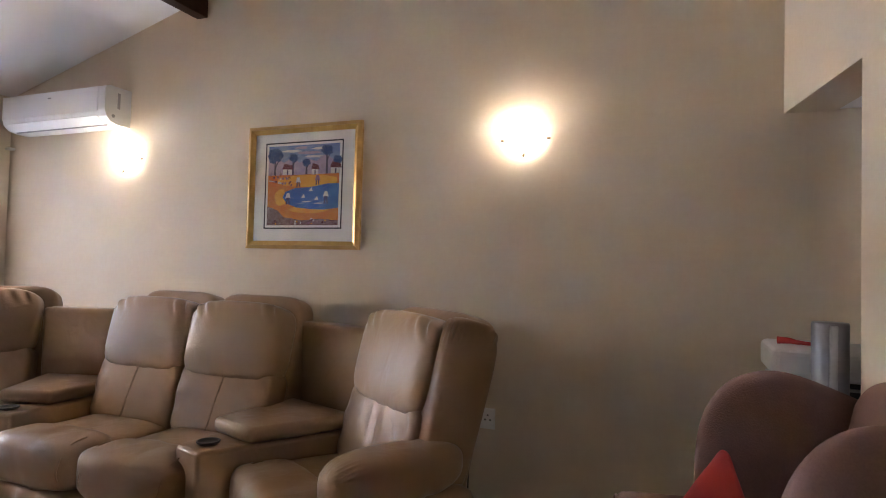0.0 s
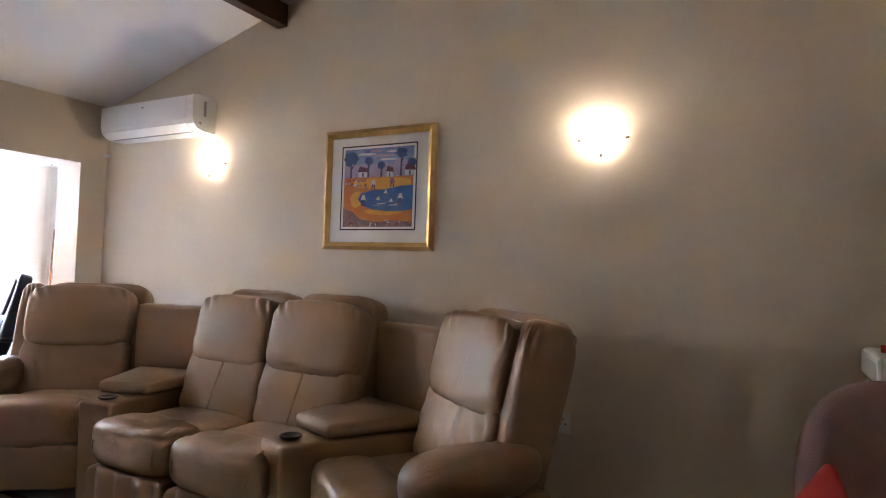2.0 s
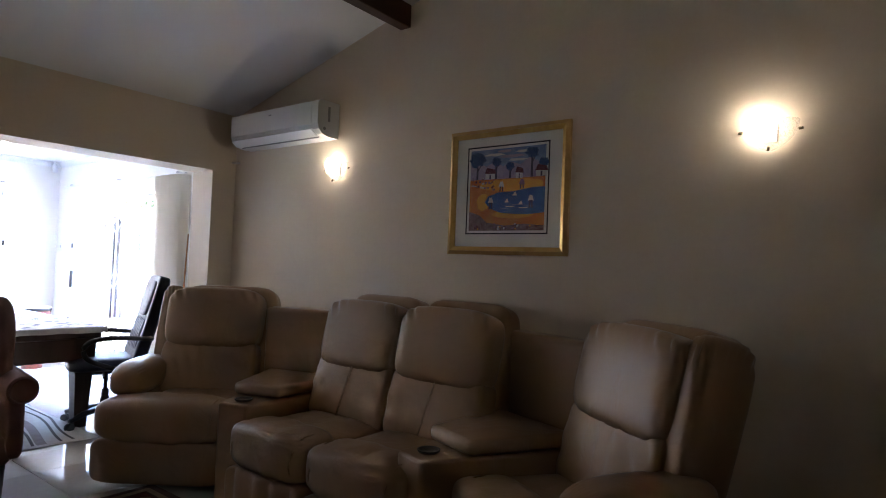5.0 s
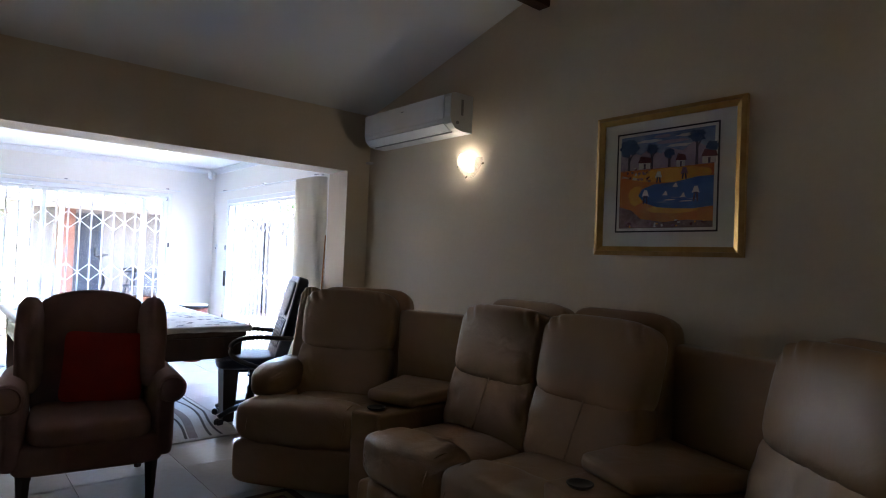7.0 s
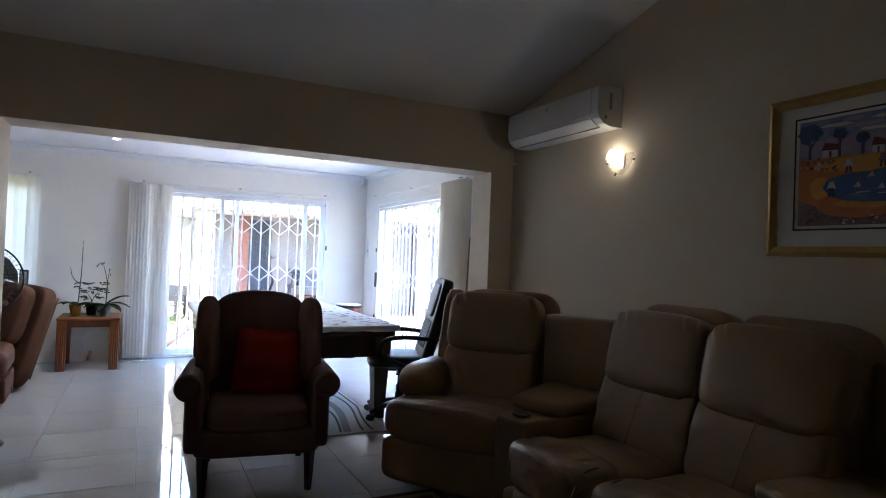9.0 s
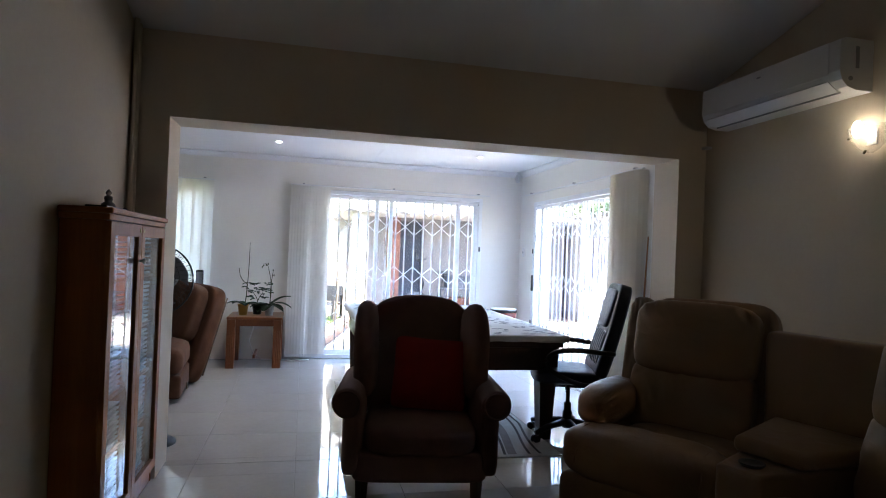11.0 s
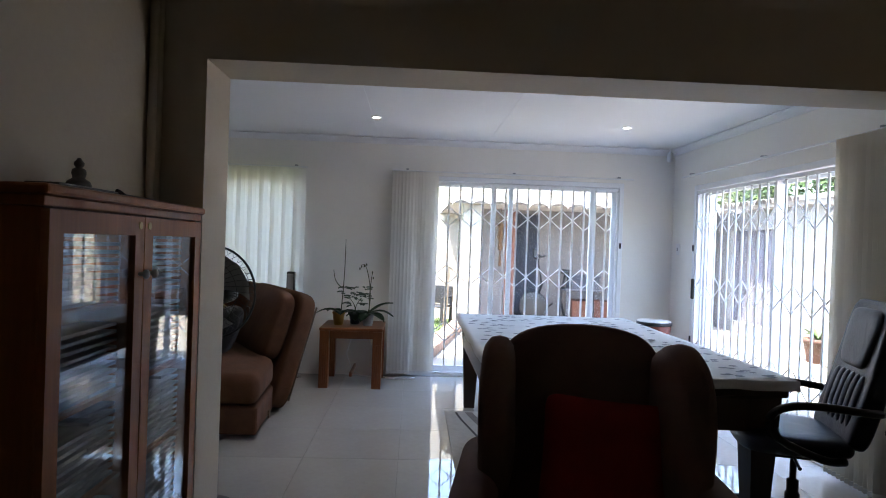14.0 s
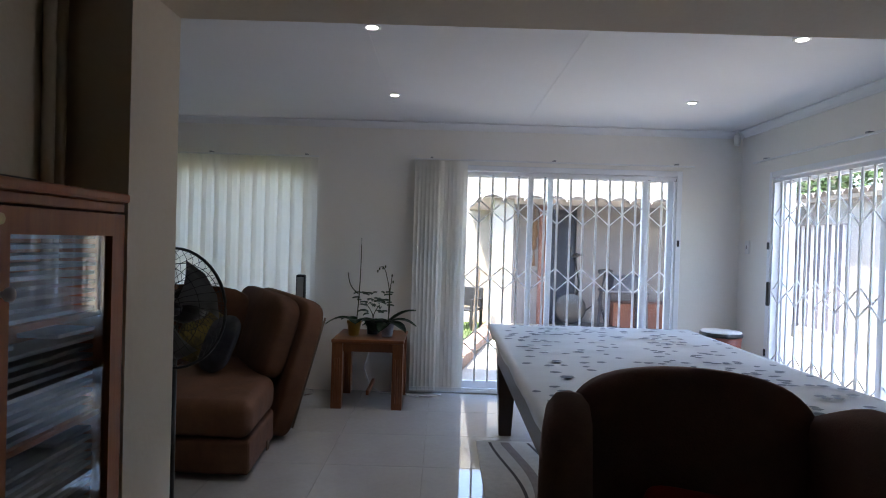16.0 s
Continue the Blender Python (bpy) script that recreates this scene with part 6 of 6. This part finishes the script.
part("frame_bar", tube(bmesh.new(), [(0, -0.3, 0.33), (0, -0.15, 0.75), (0, -0.25, 1.25)], 0.03, 8), M_BLACKPLASTIC, th, smooth=True)
part("frame_bar", tube(bmesh.new(), [(0, 0.35, 0.05), (0, 0.2, 0.5), (0, 0.3, 0.95)], 0.03, 8), M_BLACKPLASTIC, th, smooth=True)
part("saddle", pillow(bmesh.new(), (0, 0.3, 1.0), (0.18, 0.26, 0.09), 3, 8), M_BLACKPLASTIC, th, smooth=True)
part("handlebar", tube(bmesh.new(), [(-0.25, -0.15, 1.3), (-0.15, -0.28, 1.25), (0.15, -0.28, 1.25), (0.25, -0.15, 1.3)], 0.018, 8), M_BLACKPLASTIC, th, smooth=True)
part("display", boxed(-0.08, 0.08, -0.33, -0.30, 1.27, 1.42), M_BLACKPLASTIC, th)

part("pedal_arm", rod(bmesh.new(), (-0.12, -0.05, 0.25), (0.12, 0.05, 0.40), 0.014), M_BLACKPLASTIC, th)
M_NAVY = mat("navy_plastic", (0.008, 0.011, 0.022), rough=0.6, scale=6)
th = thing("plastic_table", "dark blue plastic table against the outbuilding", "table", pose(-14.4, 4.25, -0.045))
part("tabletop", boxed(-0.3, 0.3, -0.35, 0.35, 0.68, 0.72, bevel=0.012), M_NAVY, th)
for x in (-0.25, 0.25):
    for y in (-0.3, 0.3):
        part("leg", rod(bmesh.new(), (x * 1.1, y * 1.1, 0), (x, y, 0.68), 0.022, 0.03, n=8), M_NAVY, th)
th = thing("storage_crate", "dark blue plastic crate on the outdoor table", "crate", pose(-14.4, 4.28, 0.6755))
bm = boxed(-0.2, 0.2, -0.25, 0.25, 0, 0.02)
for b_ in ((-0.2, -0.18, -0.25, 0.25), (0.18, 0.2, -0.25, 0.25), (-0.18, 0.18, -0.25, -0.23), (-0.18, 0.18, 0.23, 0.25)):
    box(bm, *b_, 0.02, 0.24)
part("crate_body", bm, M_NAVY, th)
part("crate_rim", frame_ring(bmesh.new(), -0.215, 0.215, -0.265, 0.265, 0.015, 0.22, 0.245), M_NAVY, th)
M_ROPE = mat("brown_rope", (0.13, 0.07, 0.035), (0.09, 0.045, 0.022), rough=0.9, scale=30, bump=0.5)
th = thing("hanging_ornament", "brown woven ornament hanging beside brick pier", "ornament", pose(OBX + 0.35, 2.80, 0))
part("cord", rod(bmesh.new(), (0, 0, 1.86), (0, 0, 2.12), 0.008, n=6), M_ROPE, th)
part("woven_body", lathe(bmesh.new(), [(0.01, 1.30), (0.05, 1.36), (0.03, 1.48), (0.07, 1.58), (0.04, 1.70), (0.06, 1.80), (0.01, 1.87)], 12), M_ROPE, th, smooth=True)
part("tassel", rod(bmesh.new(), (0, 0, 1.02), (0, 0, 1.31), 0.03, 0.012, n=8), M_ROPE, th, smooth=True)
th = thing("wooden_post", "leaning weathered wooden post in the lawn", "post", pose(-13.6, 1.72, -0.02, -2, 2, 0))
part("post", boxed(-0.03, 0.03, -0.03, 0.03, 0, 1.05, bevel=0.006), M_BARK, th)

# garden side: outhouse with window, tree, pot, basin
th = thing("garden_building", "plastered garden building with wide window", "building", pose(0, 0, 0))
bm = boxed(-17.3, -14.75, 7.2, 7.4, -0.06, 2.2)
box(bm, -14.75, -13.15, 7.2, 7.4, -0.06, 0.15)
box(bm, -14.75, -13.15, 7.2, 7.4, 1.85, 2.2)
box(bm, -13.15, -12.4, 7.2, 7.4, -0.06, 2.2)
box(bm, -12.6, -12.4, 7.4, 8.2, -0.06, 2.2)
part("wall", bm, M_SIDEWALL_SHADED, th)
part("roof", boxed(-17.3, -12.2, 7.0, 8.2, 2.2, 2.3), M_CLAY, th)
w_ = part("window", boxed(-14.75, -13.15, 7.32, 7.36, 0.15, 1.85), mat("dark_window_glass", (0.14, 0.14, 0.18), rough=0.1, scale=3), th)
for i in range(7):
    part("mullion", boxed(-14.75 + i * 0.262, -14.72 + i * 0.262, 7.27, 7.31, 0.15, 1.85), M_ALU, w_)
me = None
for i in range(30):
    if me is None:
        bm = bmesh.new()
        n = 8
        a = [bm.verts.new((0.08 * math.cos(math.pi * k / n), -0.42, 0.075 * math.sin(math.pi * k / n))) for k in range(n + 1)]
        b = [bm.verts.new((0.08 * math.cos(math.pi * k / n), 0.5, 0.12 + 0.075 * math.sin(math.pi * k / n))) for k in range(n + 1)]
        for k in range(n):
            bm.faces.new((a[k], a[k + 1], b[k + 1], b[k]))
        bmesh.ops.solidify(bm, geom=bm.faces[:], thickness=0.012)
        ob = part("roof_tile", bm, M_CLAY, th, smooth=True)
        me = ob.data
    else:
        ob = new("roof_tile", me)
        ob.parent = th
    ob.matrix_basis = pose(-17.1 + i * 0.168, 7.25, 2.24)


def tree(label, m, height, spread, seed, count):
    r = random.Random(seed)
    th = thing("tree", label, "tree", m)
    bm = tube(bmesh.new(), [(0, 0, 0), (0.05, 0.02, height * 0.25), (-0.03, 0.05, height * 0.5), (0.05, 0, height * 0.7)], lambda u: 0.14 - 0.09 * u, 10)
    tips = []
    for k in range(9):
        a, h = 2.4 * k, height * (0.42 + 0.05 * (k % 5))
        tip = Vector((spread * 0.75 * math.cos(a), spread * 0.75 * math.sin(a), h + height * r.uniform(0.12, 0.35)))
        tube(bm, [(0, 0, h * 0.9), tip * 0.5 + Vector((0, 0, h * 0.45)), tip], lambda u: 0.05 - 0.04 * u, 6)
        tips.append(tip)
    part("trunk", bm, M_BARK, th, smooth=True)
    verts, faces = [], []
    for k in range(count):
        t = r.choice(tips)
        g = Vector((r.gauss(0, 1), r.gauss(0, 1), r.gauss(0, 0.8))) * spread * 0.28
        c = t + g
        a = Vector((r.uniform(-1, 1), r.uniform(-1, 1), r.uniform(-0.6, 0.6))).normalized()
        b = a.cross(Vector((r.uniform(-1, 1), r.uniform(-1, 1), 1))).normalized()
        s = r.uniform(0.05, 0.10)
        i = len(verts)
        verts += [c - a * s, c + b * s * 0.4, c + a * s, c - b * s * 0.4]
        faces.append((i, i + 1, i + 2, i + 3))
    me = bpy.data.meshes.new("crown")
    me.from_pydata([tuple(v) for v in verts], [], faces)
    me.materials.append(M_TREE)
    c = new("crown", me)
    c.parent = th
tree("leafy green garden tree behind the wall", pose(-14.6, 9.9, -0.13), 5.2, 2.0, 5, 9000)
tree("leafy green garden tree behind the wall", pose(-10.9, 10.1, -0.13), 4.6, 1.9, 6, 7000)
tree("low bushy green tree behind the boundary wall", pose(-16.1, 9.75, -0.13), 3.9, 1.9, 8, 8000)
tree("low bushy green tree behind the boundary wall", pose(-12.9, 9.9, -0.13), 3.5, 1.7, 9, 6000)

th = thing("plant_pot", "terracotta pot with a low plant", "plant pot", pose(-11.5, 6.75, -0.045))
part("pot", lathe(bmesh.new(), [(0.13, 0), (0.18, 0.28), (0.20, 0.28), (0.20, 0.33), (0.17, 0.33), (0.16, 0.27)], 24), M_TERRA, th, smooth=True)
part("soil", lathe(bmesh.new(), [(0.168, 0.27), (0.1, 0.29), (0.01, 0.30)], 16), M_SOIL, th)
rng = random.Random(21)
for k in range(16):
    bm = bmesh.new()
    strap_leaf(bm, (0, 0, 0.28), rng.uniform(0, 6.28), rng.uniform(0.15, 0.28), 0.05, rng.uniform(0.15, 0.35), 0.12)
    part("leaf", bm, M_TREE, th, smooth=True)
th = thing("wash_basin", "white outdoor trough holding a blue basin", "trough", pose(-10.6, 6.9, -0.045))
bm = boxed(-0.6, 0.6, -0.3, 0.3, 0, 0.62, bevel=0.03)
part("trough", bm, M_YARDWALL, th)
part("basin", lathe(bmesh.new(), [(0.20, 0.622), (0.27, 0.76), (0.29, 0.76), (0.28, 0.775), (0.25, 0.76), (0.18, 0.65)], 28, m=Matrix.Translation((0.1, 0, 0))), M_BLUE, th, "blue plastic basin", smooth=True)

# ---- floor tiles ----
PITCH, GAP = 0.61, 0.003
floor_ob = bpy.data.objects["floor"]
cache = {}
def lay(x0, x1, y0, y1):
    w, h = round(x1 - x0, 3), round(y1 - y0, 3)
    if w < 0.03 or h < 0.03:
        return
    if (w, h) not in cache:
        ob = part("tile", boxed(-w / 2, w / 2, -h / 2, h / 2, -0.006, 0.0, bevel=0.0012, seg=1), M_TILE, floor_ob)
        cache[(w, h)] = ob.data
    else:
        ob = new("tile", cache[(w, h)])
        ob.parent = floor_ob
    ob.matrix_basis = Matrix.Translation(((x0 + x1) / 2, (y0 + y1) / 2, 0))
def tile_room(rx0, rx1, ry0, ry1):
    i0, i1 = math.floor((rx0 + 7.43) / PITCH), math.ceil((rx1 + 7.43) / PITCH)
    j0, j1 = math.floor((ry0 - 0.50) / PITCH), math.ceil((ry1 - 0.50) / PITCH)
    for i in range(i0, i1):
        for j in range(j0, j1):
            a, b = -7.43 + i * PITCH + GAP / 2, -7.43 + (i + 1) * PITCH - GAP / 2
            c, d = 0.50 + j * PITCH + GAP / 2, 0.50 + (j + 1) * PITCH - GAP / 2
            lay(max(a, rx0), min(b, rx1), max(c, ry0), min(d, ry1))
tile_room(XF, XO0, YL, YR)
tile_room(XO0, XO1, OY0, OY1)
tile_room(XO1, 0.9, YS, YN)
